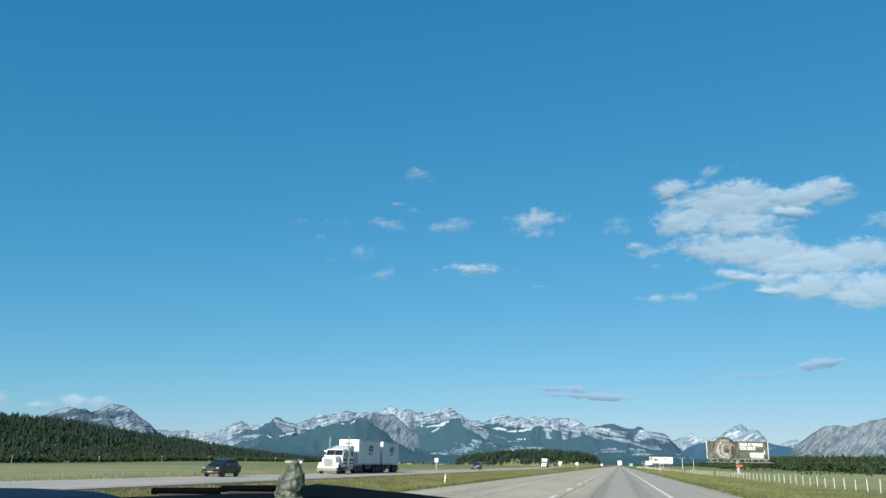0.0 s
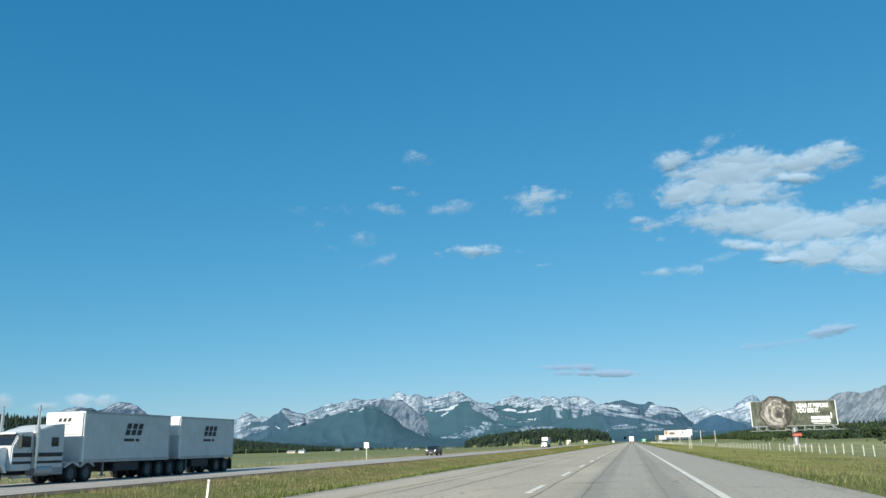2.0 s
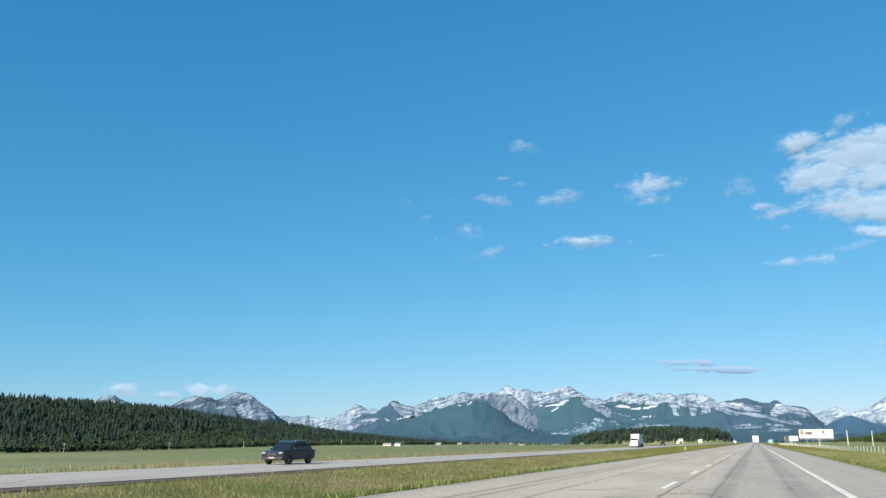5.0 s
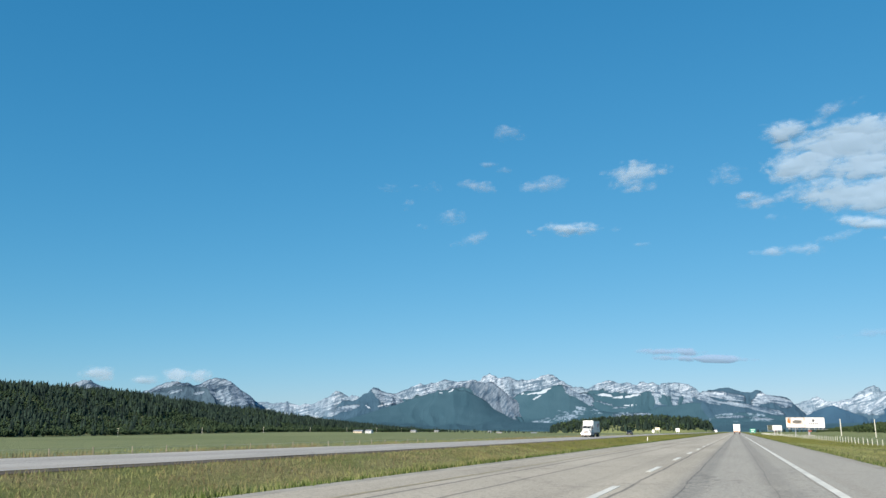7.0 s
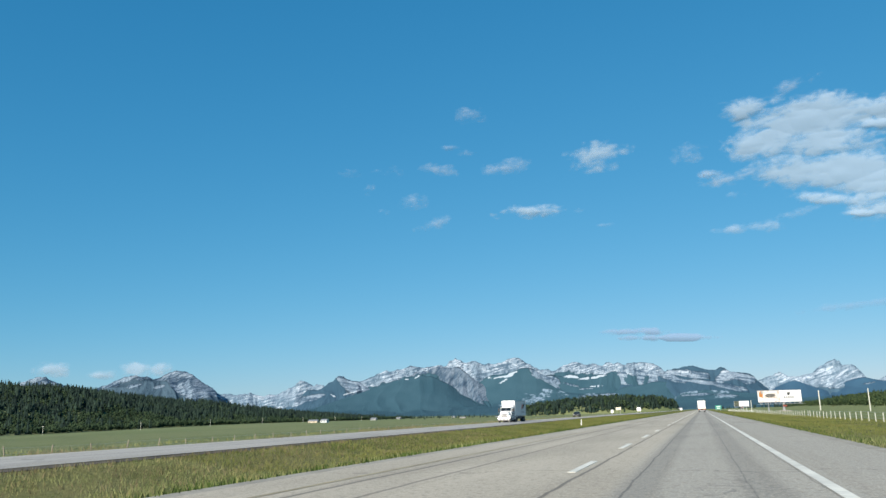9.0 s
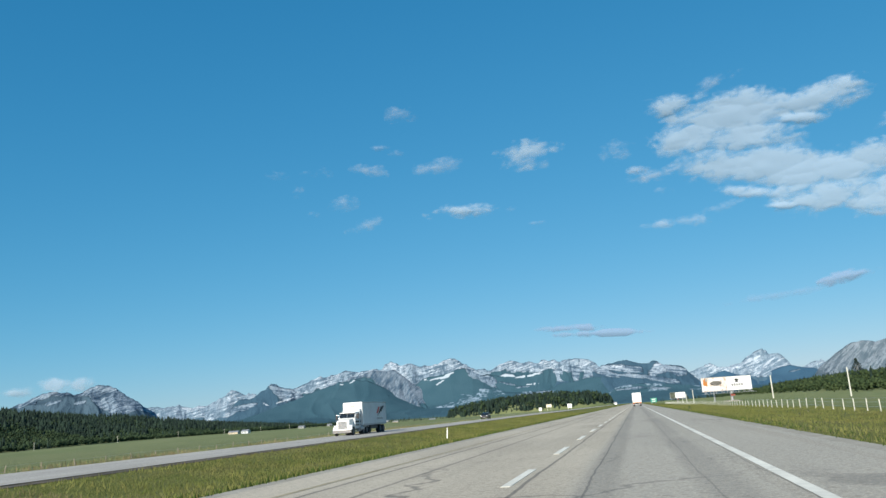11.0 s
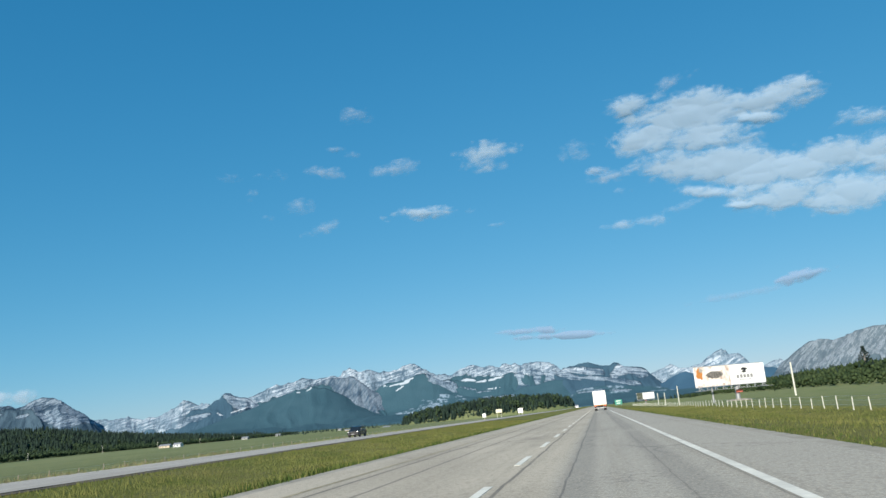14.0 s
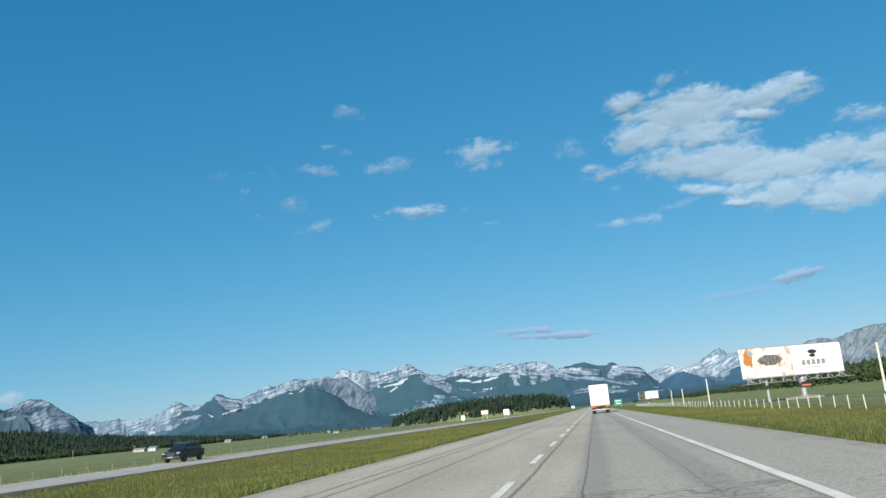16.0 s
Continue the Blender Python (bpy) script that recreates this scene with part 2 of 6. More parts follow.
WHITE = plain("white paint", (0.78, 0.78, 0.76), 0.35, 0, 0.1, 3.0, 0.0)
# white toned down in colour for the trucks' shaded sides and cabs
OFFWHITE = plain("toned-down white panel", (0.52, 0.55, 0.565), 0.4, 0, 0.12, 2.0, 0.04)
CHROME = plain("chrome", (0.75, 0.75, 0.74), 0.18, 1.0, 0.1, 4.0, 0.0)
RIM = plain("dull wheel rim", (0.11, 0.11, 0.115), 0.5, 0.4, 0.3, 9.0, 0.05)
GALV = plain("galvanised steel", (0.42, 0.43, 0.44), 0.5, 0.6, 0.25, 8.0, 0.05)
STEEL = plain("painted steel grey", (0.3, 0.31, 0.32), 0.55, 0.2, 0.25, 6.0, 0.05)
BLACK = plain("black rubber", (0.018, 0.018, 0.02), 0.75, 0, 0.3, 20.0, 0.1)
DARK = plain("dark chassis", (0.03, 0.03, 0.033), 0.6, 0.2, 0.3, 8.0, 0.05)
NAVY = plain("dark blue paint", (0.02, 0.028, 0.045), 0.25, 0.3, 0.1, 5.0, 0.0)
CHARCOAL = plain("charcoal paint", (0.009, 0.012, 0.015), 0.25, 0.0, 0.1, 5.0, 0.0)
GLASS = glass_material("tinted window", (0.012, 0.016, 0.02))
LENS = glass_material("lamp lens", (0.32, 0.32, 0.31))
RED = plain("red enamel", (0.5, 0.035, 0.03), 0.45, 0, 0.15, 6.0, 0.0)
AMBER = plain("amber stripe", (0.5, 0.2, 0.05), 0.5, 0, 0.2, 6.0, 0.0)
TEAL = plain("green sign enamel", (0.02, 0.22, 0.16), 0.4, 0, 0.15, 3.0, 0.0)
WOOD = plain("weathered wood", (0.3, 0.26, 0.2), 0.85, 0, 0.4, 14.0, 0.4)
PALE_WOOD = plain("pale fence wood", (0.6, 0.6, 0.52), 0.85, 0, 0.3, 14.0, 0.3)
PAINT_LINE = plain("worn road paint", (0.72, 0.7, 0.61), 0.7, 0, 0.25, 5.0, 0.1)
YELLOW_LINE = plain("worn yellow paint", (0.38, 0.32, 0.2), 0.7, 0, 0.35, 3.0, 0.1)
CONCRETE = plain("concrete", (0.4, 0.39, 0.37), 0.9, 0, 0.25, 6.0, 0.2)
GRAVEL = plain("gravel", (0.34, 0.315, 0.26), 0.95, 0, 0.35, 7.0, 0.6)
ASPHALT = asphalt_material("old asphalt", (0.405, 0.362, 0.287), ((-1.86, 0.05, 0.6), (-4.4, 0.07, 0.5), (-5.5, 0.07, 0.6), (-0.85, 0.026, 0.5), (-0.7, 0.4, 0.22), (0.95, 0.45, 0.2), (0.8, 0.02, 0.3), (1.72, 0.02, 0.4)), (-0.95, (0.312, 0.302, 0.267)))
ASPHALT_2 = asphalt_material("pale asphalt", (0.37, 0.35, 0.315), ((-30.0, 0.2, 0.3),))
SPRUCE = island_material("spruce needles", (0.003, 0.008, 0.0085), (0.03, 0.052, 0.036))
ASPEN = island_material("aspen leaves", (0.01, 0.024, 0.014), (0.058, 0.09, 0.042), 0.85, 0.2)
GRASS = island_material("grass blades", (0.1, 0.138, 0.042), (0.4, 0.4, 0.17), 0.85, 0.45, 0.28, (0.33, 0.26, 0.12))
FRESH = island_material("greener grass blades", (0.082, 0.12, 0.024), (0.3, 0.29, 0.095), 0.85, 0.45, 0.28, (0.25, 0.21, 0.08))
WILLOW = island_material("willow and poplar leaves", (0.015, 0.032, 0.014), (0.07, 0.1, 0.04), 0.85, 0.2)
WEEDS = island_material("roadside weeds", (0.035, 0.062, 0.014), (0.09, 0.13, 0.03), 0.85, 0.25)


# ---- building helpers ----
def mesh_from(name, verts, faces):
    """A mesh of one kind of polygon from numpy arrays."""
    verts, faces = np.asarray(verts, np.float32), np.asarray(faces, np.int32)
    me = bpy.data.meshes.new(name)
    me.vertices.add(len(verts))
    me.vertices.foreach_set("co", verts.ravel())
    k = faces.shape[1]
    me.loops.add(faces.size)
    me.loops.foreach_set("vertex_index", faces.ravel())
    me.polygons.add(len(faces))
    me.polygons.foreach_set("loop_start", np.arange(0, faces.size, k, dtype=np.int32))
    me.update(calc_edges=True)
    me.validate()
    return me


def grid_faces(rows, cols):
    i = (np.arange(rows - 1)[:, None] * cols + np.arange(cols - 1)[None, :]).ravel()
    return np.stack([i, i + 1, i + cols + 1, i + cols], 1)


def smooth(me):
    me.polygons.foreach_set("use_smooth", np.ones(len(me.polygons), bool))


def hashed(ix, iy, seed):
    h = (ix.astype(np.int64) * 374761393 + iy.astype(np.int64) * 668265263 + seed * 974634777) & 0xFFFFFFFF
    h = ((h ^ (h >> 13)) * 1274126177) & 0xFFFFFFFF
    return ((h ^ (h >> 16)) & 0xFFFF) / 65535.0


def lattice(x, y, seed):
    ix, iy = np.floor(x), np.floor(y)
    fx, fy = x - ix, y - iy
    fx, fy = fx * fx * (3 - 2 * fx), fy * fy * (3 - 2 * fy)
    a, b = hashed(ix, iy, seed), hashed(ix + 1, iy, seed)
    c, d = hashed(ix, iy + 1, seed), hashed(ix + 1, iy + 1, seed)
    return (a * (1 - fx) + b * fx) * (1 - fy) + (c * (1 - fx) + d * fx) * fy


def fbm(x, y, seed=0, octaves=5, gain=0.5, ridged=False):
    total, amp, norm = 0.0, 1.0, 0.0
    for k in range(octaves):
        v = lattice(x * 2 ** k + 17.3 * k, y * 2 ** k - 9.1 * k, seed + k)
        total = total + amp * (1 - np.abs(2 * v - 1) if ridged else v)
        norm += amp
        amp *= gain
    return total / norm


def ease(v, lo, hi):
    t = np.clip((np.asarray(v, float) - lo) / (hi - lo), 0, 1)
    return t * t * (3 - 2 * t)


def box(bm, x0, x1, y0, y1, z0, z1, bevel=0.0):
    r = bmesh.ops.create_cube(bm, size=1, matrix=Matrix.Translation(((x0 + x1) / 2, (y0 + y1) / 2, (z0 + z1) / 2)) @ Matrix.Diagonal((x1 - x0, y1 - y0, z1 - z0, 1)))
    if bevel:
        edges = list({e for v in r["verts"] for e in v.link_edges})
        bmesh.ops.bevel(bm, geom=edges, offset=bevel, segments=2, affect="EDGES", profile=0.6)
    return bm


def rod(bm, a, b, radius, radius_end=None, sides=12):
    a, b = Vector(a), Vector(b)
    way = b - a
    bmesh.ops.create_cone(bm, cap_ends=True, segments=sides, radius1=radius, radius2=radius if radius_end is None else radius_end, depth=way.length,
                          matrix=Matrix.Translation((a + b) / 2) @ way.to_track_quat("Z", "Y").to_matrix().to_4x4())
    return bm


def prism(bm, outline, x0, x1):
    """An outline in y and z drawn out from x0 to x1."""
    ends = [[bm.verts.new((x, y, z)) for y, z in outline] for x in (x0, x1)]
    k = len(outline)
    bm.faces.new(ends[0])
    bm.faces.new(ends[1][::-1])
    for i in range(k):
        bm.faces.new((ends[0][i], ends[1][i], ends[1][(i + 1) % k], ends[0][(i + 1) % k]))
    bmesh.ops.recalc_face_normals(bm, faces=bm.faces)
    return bm


def part(name, bm, material, parent=None, label="", at=None):
    me = bpy.data.meshes.new(name)
    bm.to_mesh(me)
    bm.free()
    me.materials.append(material)
    ob = new(name, me)
    if parent:
        ob.parent = parent
    if at is not None:
        ob.matrix_local = at
    return tagged(ob, label)


def thing(name, label, category, group="", m=None):
    ob = tagged(new(name), label, category, group)
    if m is not None:
        ob.matrix_world = m
    return ob


B = bmesh.new


# ---- the lie of the land ----
def other_road_x(y):
    """The middle of the oncoming carriageway, which draws away further on."""
    return -30.2 - 6.0 * ease(y, 260, 560) - 14 * ease(y, 700, 2600)


OTHER_Z, OTHER_HALF = -0.42, 5.2


def land(x, y):
    x, y = np.asarray(x, float), np.asarray(y, float)
    o = other_road_x(y)
    z = np.zeros(np.broadcast(x, y).shape)
    z = z - 0.5 * ease(x, 4.4, 13) - 0.1 * ease(x, 30, 80)
    z = z + 4.5 * ease(x, 44, 112) * ease(y, 520, 660) * (1 - ease(y, 900, 1300)) + 1.2 * ease(x, 70, 150) * ease(y, 250, 480)
    z = z - 1.1 * ease(-x, 7.6, 14) + (1.1 + OTHER_Z - 0.1) * ease(-x, 19, -o - OTHER_HALF - 0.9) + 0.07 * ease(-x, -o - OTHER_HALF + 0.2, -o - OTHER_HALF + 1.2)
    z = z - 0.65 * ease(-x, -o + OTHER_HALF + 0.4, -o + OTHER_HALF + 6) - 2.2 * ease(-x, 60, 640) - 3.6 * ease(-x, 90, 560) * (1 - ease(y, 780, 1350))
    rough = (fbm(x * 0.16, y * 0.11, 3, 3) - 0.5) * 0.24
    off = ease(x, 5.2, 8) + ease(-x, 8.2, 11) * (1 - ease(-x, -o - OTHER_HALF - 3.5, -o - OTHER_HALF - 1)) + ease(-x, -o + OTHER_HALF + 1, -o + OTHER_HALF + 5)
    z = z + rough * np.clip(off, 0, 1) - 0.03
    edge = -650 - 0.09 * (y - 760)
    hill = ease(edge - x, 0, 330) * (65 - 20 * ease(y, 1250, 1650) - 18 * ease(y, 1650, 2030) - 22 * ease(y, 1980, 2420)) * ease(y, -500, 300)
    z = z + hill * (0.86 + 0.28 * fbm(x / 220, y / 220, 8, 3))
    mound = 27 * np.clip(1 - ((x + 222) / 178) ** 2 - ((y - 2020) / 190) ** 2, 0, 1) ** 0.55 * (1 + 0.1 * np.sin((x + 225) / 70))
    z = z - 5.0 * ease(-x, 70, 150) * ease(y, 1150, 1750) * (1 - ease(-x, 480, 640))
    return z + mound


def strip(name, x_of, left, right, y0, y1, z, material, spacing=6.0, kind="structure", label="", category=""):
    ys = np.arange(y0, y1 + spacing, spacing)
    c = x_of(ys)
    xs = np.linspace(left, right, 5)
    v = np.stack([(c[:, None] + xs[None, :]).ravel(), np.repeat(ys, 5), np.full(len(ys) * 5, z)], 1)
    me = mesh_from(name, v, grid_faces(len(ys), 5))
    me.materials.append(material)
    return tagged(new(name, me), label, category, kind=kind)


def straight(y):
    return np.zeros_like(y)


xs = np.concatenate([-np.geomspace(4900, 700, 24), -np.arange(690, 60, -14.0), -np.arange(60, 4.5, -0.8), np.arange(-4.4, 4.5, 2.9), np.arange(4.6, 40, 0.8), np.arange(41, 170, 4.5), np.geomspace(175, 4900, 30)])
ys = np.concatenate([np.arange(-160, 700, 4.5), np.arange(700, 2300, 14), np.geomspace(2310, 4950, 24)])
gx, gy = np.meshgrid(xs, ys)
ground_mesh = mesh_from("ground", np.stack([gx.ravel(), gy.ravel(), land(gx, gy).ravel()], 1), grid_faces(len(ys), len(xs)))
smooth(ground_mesh)
ground_mesh.materials.append(ground_material())
ground = tagged(new("ground", ground_mesh), "rolling green and yellow grassland beside a highway", "grassland", kind="structure")

ROAD_L, ROAD_R, LINE_R, DASH_X = -7.35, 4.05, 1.837, -2.112
strip("road", straight, ROAD_L, ROAD_R, -150, 3600, 0.0, ASPHALT, label="worn grey asphalt highway with tarred cracks", category="road")
strip("road", other_road_x, -OTHER_HALF, OTHER_HALF, -150, 3000, OTHER_Z, ASPHALT_2, label="pale grey asphalt carriageway of the oncoming traffic", category="road")
strip("pavement", straight, ROAD_L - 0.5, ROAD_L + 0.02, -150, 1500, -0.012, GRAVEL, label="narrow gravel edge along the asphalt", category="road edge")
strip("pavement", straight, ROAD_R - 0.02, ROAD_R + 0.45, -150, 1500, -0.012, GRAVEL, label="narrow gravel edge along the asphalt", category="road edge")
EARTH = plain("dark bare earth", (0.1, 0.083, 0.06), 0.95, 0, 0.4, 5.0, 0.5)
ys = np.arange(-150, 1000, 2.0)
lip = (other_road_x(ys) + OTHER_HALF)[:, None] + np.array((-0.05, 0.0, 0.03, 0.2, 0.5))[None, :]
lip[:, 2:] += ((fbm(ys / 3.1, ys * 0, 14, 3) - 0.4) * 0.2)[:, None]
drop = np.broadcast_to(np.array((-0.012, -0.014, -0.045, -0.055, -0.1)), lip.shape)
me = mesh_from("pavement", np.stack([lip.ravel(), np.repeat(ys, 5), (OTHER_Z + drop).ravel()], 1), grid_faces(len(ys), 5))
me.materials.append(EARTH)
tagged(new("pavement", me), "bare dark earth under the broken asphalt edge", "road edge", kind="structure")
strip("trim", straight, LINE_R - 0.085, LINE_R + 0.085, -150, 2600, 0.006, PAINT_LINE, label="solid white edge line on the asphalt", category="road marking")
strip("trim", straight, -6.05, -5.93, -150, 1500, 0.006, YELLOW_LINE, label="faded yellow edge line on the asphalt", category="road marking")
strip("trim", other_road_x, 3.9, 4.02, -150, 1500, OTHER_Z + 0.006, YELLOW_LINE, label="faded yellow edge line on the asphalt", category="road marking")
strip("trim", other_road_x, -3.95, -3.8, -150, 1500, OTHER_Z + 0.006, PAINT_LINE, label="white edge line on the oncoming carriageway", category="road marking")

# ---- far mountains ----
MID_Y = 220.0


def mountain_range(label, crest, dist, depth, material, seed, trees=0.0, patches=(), spurs=30.0, jag=4.0, steep=1.1, ragged=0.35, rows=60):
    """A range whose crest runs through bearings and heights in degrees, dist metres off; its near slope is depth metres
    long and is cut into spurs and gullies. trees: the height of the treeline, in degrees, along the bearings. patches: bare
    ground (or snow) inside the woods, each with its bearing, height, half length, half width, tilt and kind."""
    bearing, rise = np.array(crest, float).T
    az = np.radians(np.arange(bearing[0], bearing[-1], 0.06))
    r = np.concatenate([np.linspace(dist - depth - 60, dist + 45, rows - 8), np.linspace(dist + 55, dist + 160, 8)])
    r = np.minimum(r, 4768)
    aa, rr = np.meshgrid(az, r)
    arc, deg = aa * dist, np.degrees(aa)
    top = np.tan(np.radians(np.interp(deg, bearing, rise) + 0.04)) * dist + EYE_Z
    k = np.exp(-0.5 * (np.arange(-45, 46) / 15) ** 2)
    broad = np.convolve(np.pad(top[0], 45, mode="edge"), k / k.sum(), "valid")[None, :]
    bend = (fbm(arc / 240, rr / 240, seed + 40, 4) - 0.5) * 150
    s = (dist + (fbm(arc / 150, arc * 0, seed + 3, 3) - 0.5) * min(50, spurs * 1.6) - rr) / depth
    front = np.clip(1 - np.clip(s, 0, 1), 0, 1) ** steep
    back = np.clip(1 + np.clip(s, -1, 0) * 2.6, 0, 1)
    z = (broad + (top - broad) * np.exp(-np.clip(s, 0, 1) / 0.1)) * np.where(s > 0, front, back)
    ridge = 1 - fbm(arc / 110 + bend / 85, rr / 420, seed, 4 if spurs > 20 else 2, 0.52, True)
    rills = 1 - fbm(arc / 30 + bend / 30, rr / 260, seed + 21, 3, 0.5, True)
    body = ease(s, -0.05, 0.2) * (1 - ease(s, 0.6, 1.0))
    z = z - (ridge - 0.3) * spurs * 1.9 * body - (rills - 0.34) * max(spurs - 8, 0) * 0.5 * body
    z = z + (fbm(arc / 30, rr / 60, seed + 70, 4, 0.6, True) - 0.62) * jag * 2 * ease(z, 4, 60)
    z = z - 16 * ease(s, 0.86, 1.0)
    el = np.degrees(np.arctan((z - EYE_Z) / rr))
    line = np.interp(deg, *np.array(trees, float).T) if isinstance(trees, (list, tuple)) else trees
    loose = (fbm(deg * 1.1 + el * 0.8, el * 2.2 - deg * 0.3, seed + 9, 4) - 0.5) * 2
    bare = ease(el - line + ragged * loose + 0.25 * (ridge - 0.34), -0.12, 0.12)
    snow = np.zeros_like(bare)
    for a, e, half, wide, tilt, kind in patches:
        c, t = math.cos(radians(tilt)), math.sin(radians(tilt))
        p, q = ((deg - a) * c + (el - e) * t) / half, ((el - e) * c - (deg - a) * t) / wide
        spot = ease(1.25 - np.hypot(p, q) + 0.7 * loose, 0, 0.5)
        if kind == "snow":
            snow = np.maximum(snow, spot)
        else:
            bare = np.maximum(bare, spot)
    me = mesh_from("backdrop", np.stack([(np.sin(aa) * rr).ravel(), (np.cos(aa) * rr + MID_Y).ravel(), z.ravel()], 1), grid_faces(len(r), len(az)))
    for layer, value in (("bare", bare), ("snow", snow)):
        me.attributes.new(layer, "FLOAT", "POINT").data.foreach_set("value", value.ravel().astype(np.float32))
    smooth(me)
    me.materials.append(material)
    return tagged(new("backdrop", me), label, "mountain", kind="structure")


# blue distance haze is mixed into these rock and wood colours
HAZED_ROCK_D, HAZED_ROCK_L, HAZED_WOOD_D, HAZED_WOOD_L = (0.056, 0.1, 0.152), (0.218, 0.29, 0.365), (0.033, 0.08, 0.109), (0.042, 0.093, 0.124)
FAR_HAZED_D, FAR_HAZED_L = (0.118, 0.186, 0.252), (0.238, 0.316, 0.392)
FAR = mountain_material("limestone paled by haze tint", FAR_HAZED_D, FAR_HAZED_L, (0.06, 0.115, 0.165), (0.075, 0.135, 0.19), 0.75, 20.0, 0.5)
ROCKS = mountain_material("limestone and snow", (0.078, 0.13, 0.186), (0.232, 0.308, 0.383), HAZED_WOOD_D, HAZED_WOOD_L, 0.8, 16.0, 0.45)
BANDED = mountain_material("banded limestone", HAZED_ROCK_D, HAZED_ROCK_L, (0.034, 0.075, 0.115), (0.045, 0.092, 0.135), 0.35, -12.0, 0.65)
DIPPING = mountain_material("limestone dipping steeply", HAZED_ROCK_D, HAZED_ROCK_L, (0.05, 0.088, 0.122), (0.062, 0.103, 0.14), 0.35, 38.0, 0.6)
FACE = mountain_material("pleated rock face", HAZED_ROCK_D, (0.165, 0.215, 0.272), HAZED_WOOD_D, HAZED_WOOD_L, 0.15, 62.0, 0.55)
WOODED = mountain_material("wooded slope", HAZED_ROCK_D, HAZED_ROCK_L, HAZED_WOOD_D, HAZED_WOOD_L, 0.0)
CLEARED = mountain_material("wooded slope with clearings", HAZED_ROCK_D, HAZED_ROCK_L, HAZED_WOOD_D, HAZED_WOOD_L, 0.3, 10.0, 0.4, 0.8)
HAZY = mountain_material("wood blued by haze tint", HAZED_ROCK_D, HAZED_ROCK_L, (0.035, 0.085, 0.14), (0.042, 0.097, 0.155), 0.0)
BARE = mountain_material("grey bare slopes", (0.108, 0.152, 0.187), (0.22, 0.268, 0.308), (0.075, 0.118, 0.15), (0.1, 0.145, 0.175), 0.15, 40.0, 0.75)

SNOWY = "distant grey limestone peaks with streaks of snow"
GREEN = "bluish wooded foothills below the rock faces"
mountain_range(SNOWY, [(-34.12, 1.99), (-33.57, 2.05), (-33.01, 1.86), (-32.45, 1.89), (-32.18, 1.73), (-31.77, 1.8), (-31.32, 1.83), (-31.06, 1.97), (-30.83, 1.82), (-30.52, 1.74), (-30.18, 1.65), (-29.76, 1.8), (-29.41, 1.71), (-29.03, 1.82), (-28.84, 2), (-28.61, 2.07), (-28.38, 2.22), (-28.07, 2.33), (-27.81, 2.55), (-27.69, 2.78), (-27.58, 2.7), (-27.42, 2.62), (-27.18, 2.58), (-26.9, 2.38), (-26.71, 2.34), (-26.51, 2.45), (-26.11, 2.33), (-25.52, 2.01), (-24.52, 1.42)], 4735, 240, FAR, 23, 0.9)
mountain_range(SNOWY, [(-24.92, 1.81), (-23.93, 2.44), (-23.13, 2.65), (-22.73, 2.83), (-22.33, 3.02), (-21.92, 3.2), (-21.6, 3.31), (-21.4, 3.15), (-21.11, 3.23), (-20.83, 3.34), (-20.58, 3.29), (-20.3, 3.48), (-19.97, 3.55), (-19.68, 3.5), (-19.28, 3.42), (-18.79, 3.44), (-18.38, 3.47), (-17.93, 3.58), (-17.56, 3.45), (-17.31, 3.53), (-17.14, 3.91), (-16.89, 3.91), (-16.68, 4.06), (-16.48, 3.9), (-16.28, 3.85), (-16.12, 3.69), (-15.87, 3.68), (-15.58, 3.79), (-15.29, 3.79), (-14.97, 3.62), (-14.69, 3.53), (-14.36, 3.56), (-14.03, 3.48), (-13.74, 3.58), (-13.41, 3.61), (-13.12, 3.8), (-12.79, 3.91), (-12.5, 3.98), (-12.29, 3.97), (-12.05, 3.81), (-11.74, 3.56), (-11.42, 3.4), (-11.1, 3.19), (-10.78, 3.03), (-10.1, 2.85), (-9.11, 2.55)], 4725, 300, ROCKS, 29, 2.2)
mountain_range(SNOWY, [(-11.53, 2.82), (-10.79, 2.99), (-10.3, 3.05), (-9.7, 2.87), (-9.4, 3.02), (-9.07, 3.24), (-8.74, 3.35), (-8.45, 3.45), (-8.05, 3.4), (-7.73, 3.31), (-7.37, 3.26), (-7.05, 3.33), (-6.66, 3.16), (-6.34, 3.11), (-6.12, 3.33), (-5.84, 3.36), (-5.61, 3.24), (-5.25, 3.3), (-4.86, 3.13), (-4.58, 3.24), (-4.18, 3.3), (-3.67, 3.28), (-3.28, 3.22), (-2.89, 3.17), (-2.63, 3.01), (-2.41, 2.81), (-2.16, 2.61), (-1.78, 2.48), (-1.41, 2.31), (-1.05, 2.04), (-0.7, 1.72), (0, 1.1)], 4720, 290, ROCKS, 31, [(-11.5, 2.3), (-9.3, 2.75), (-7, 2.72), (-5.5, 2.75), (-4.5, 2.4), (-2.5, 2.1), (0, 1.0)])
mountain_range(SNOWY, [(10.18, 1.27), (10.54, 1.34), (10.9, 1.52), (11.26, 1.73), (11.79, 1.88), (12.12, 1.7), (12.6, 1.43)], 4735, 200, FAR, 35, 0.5)
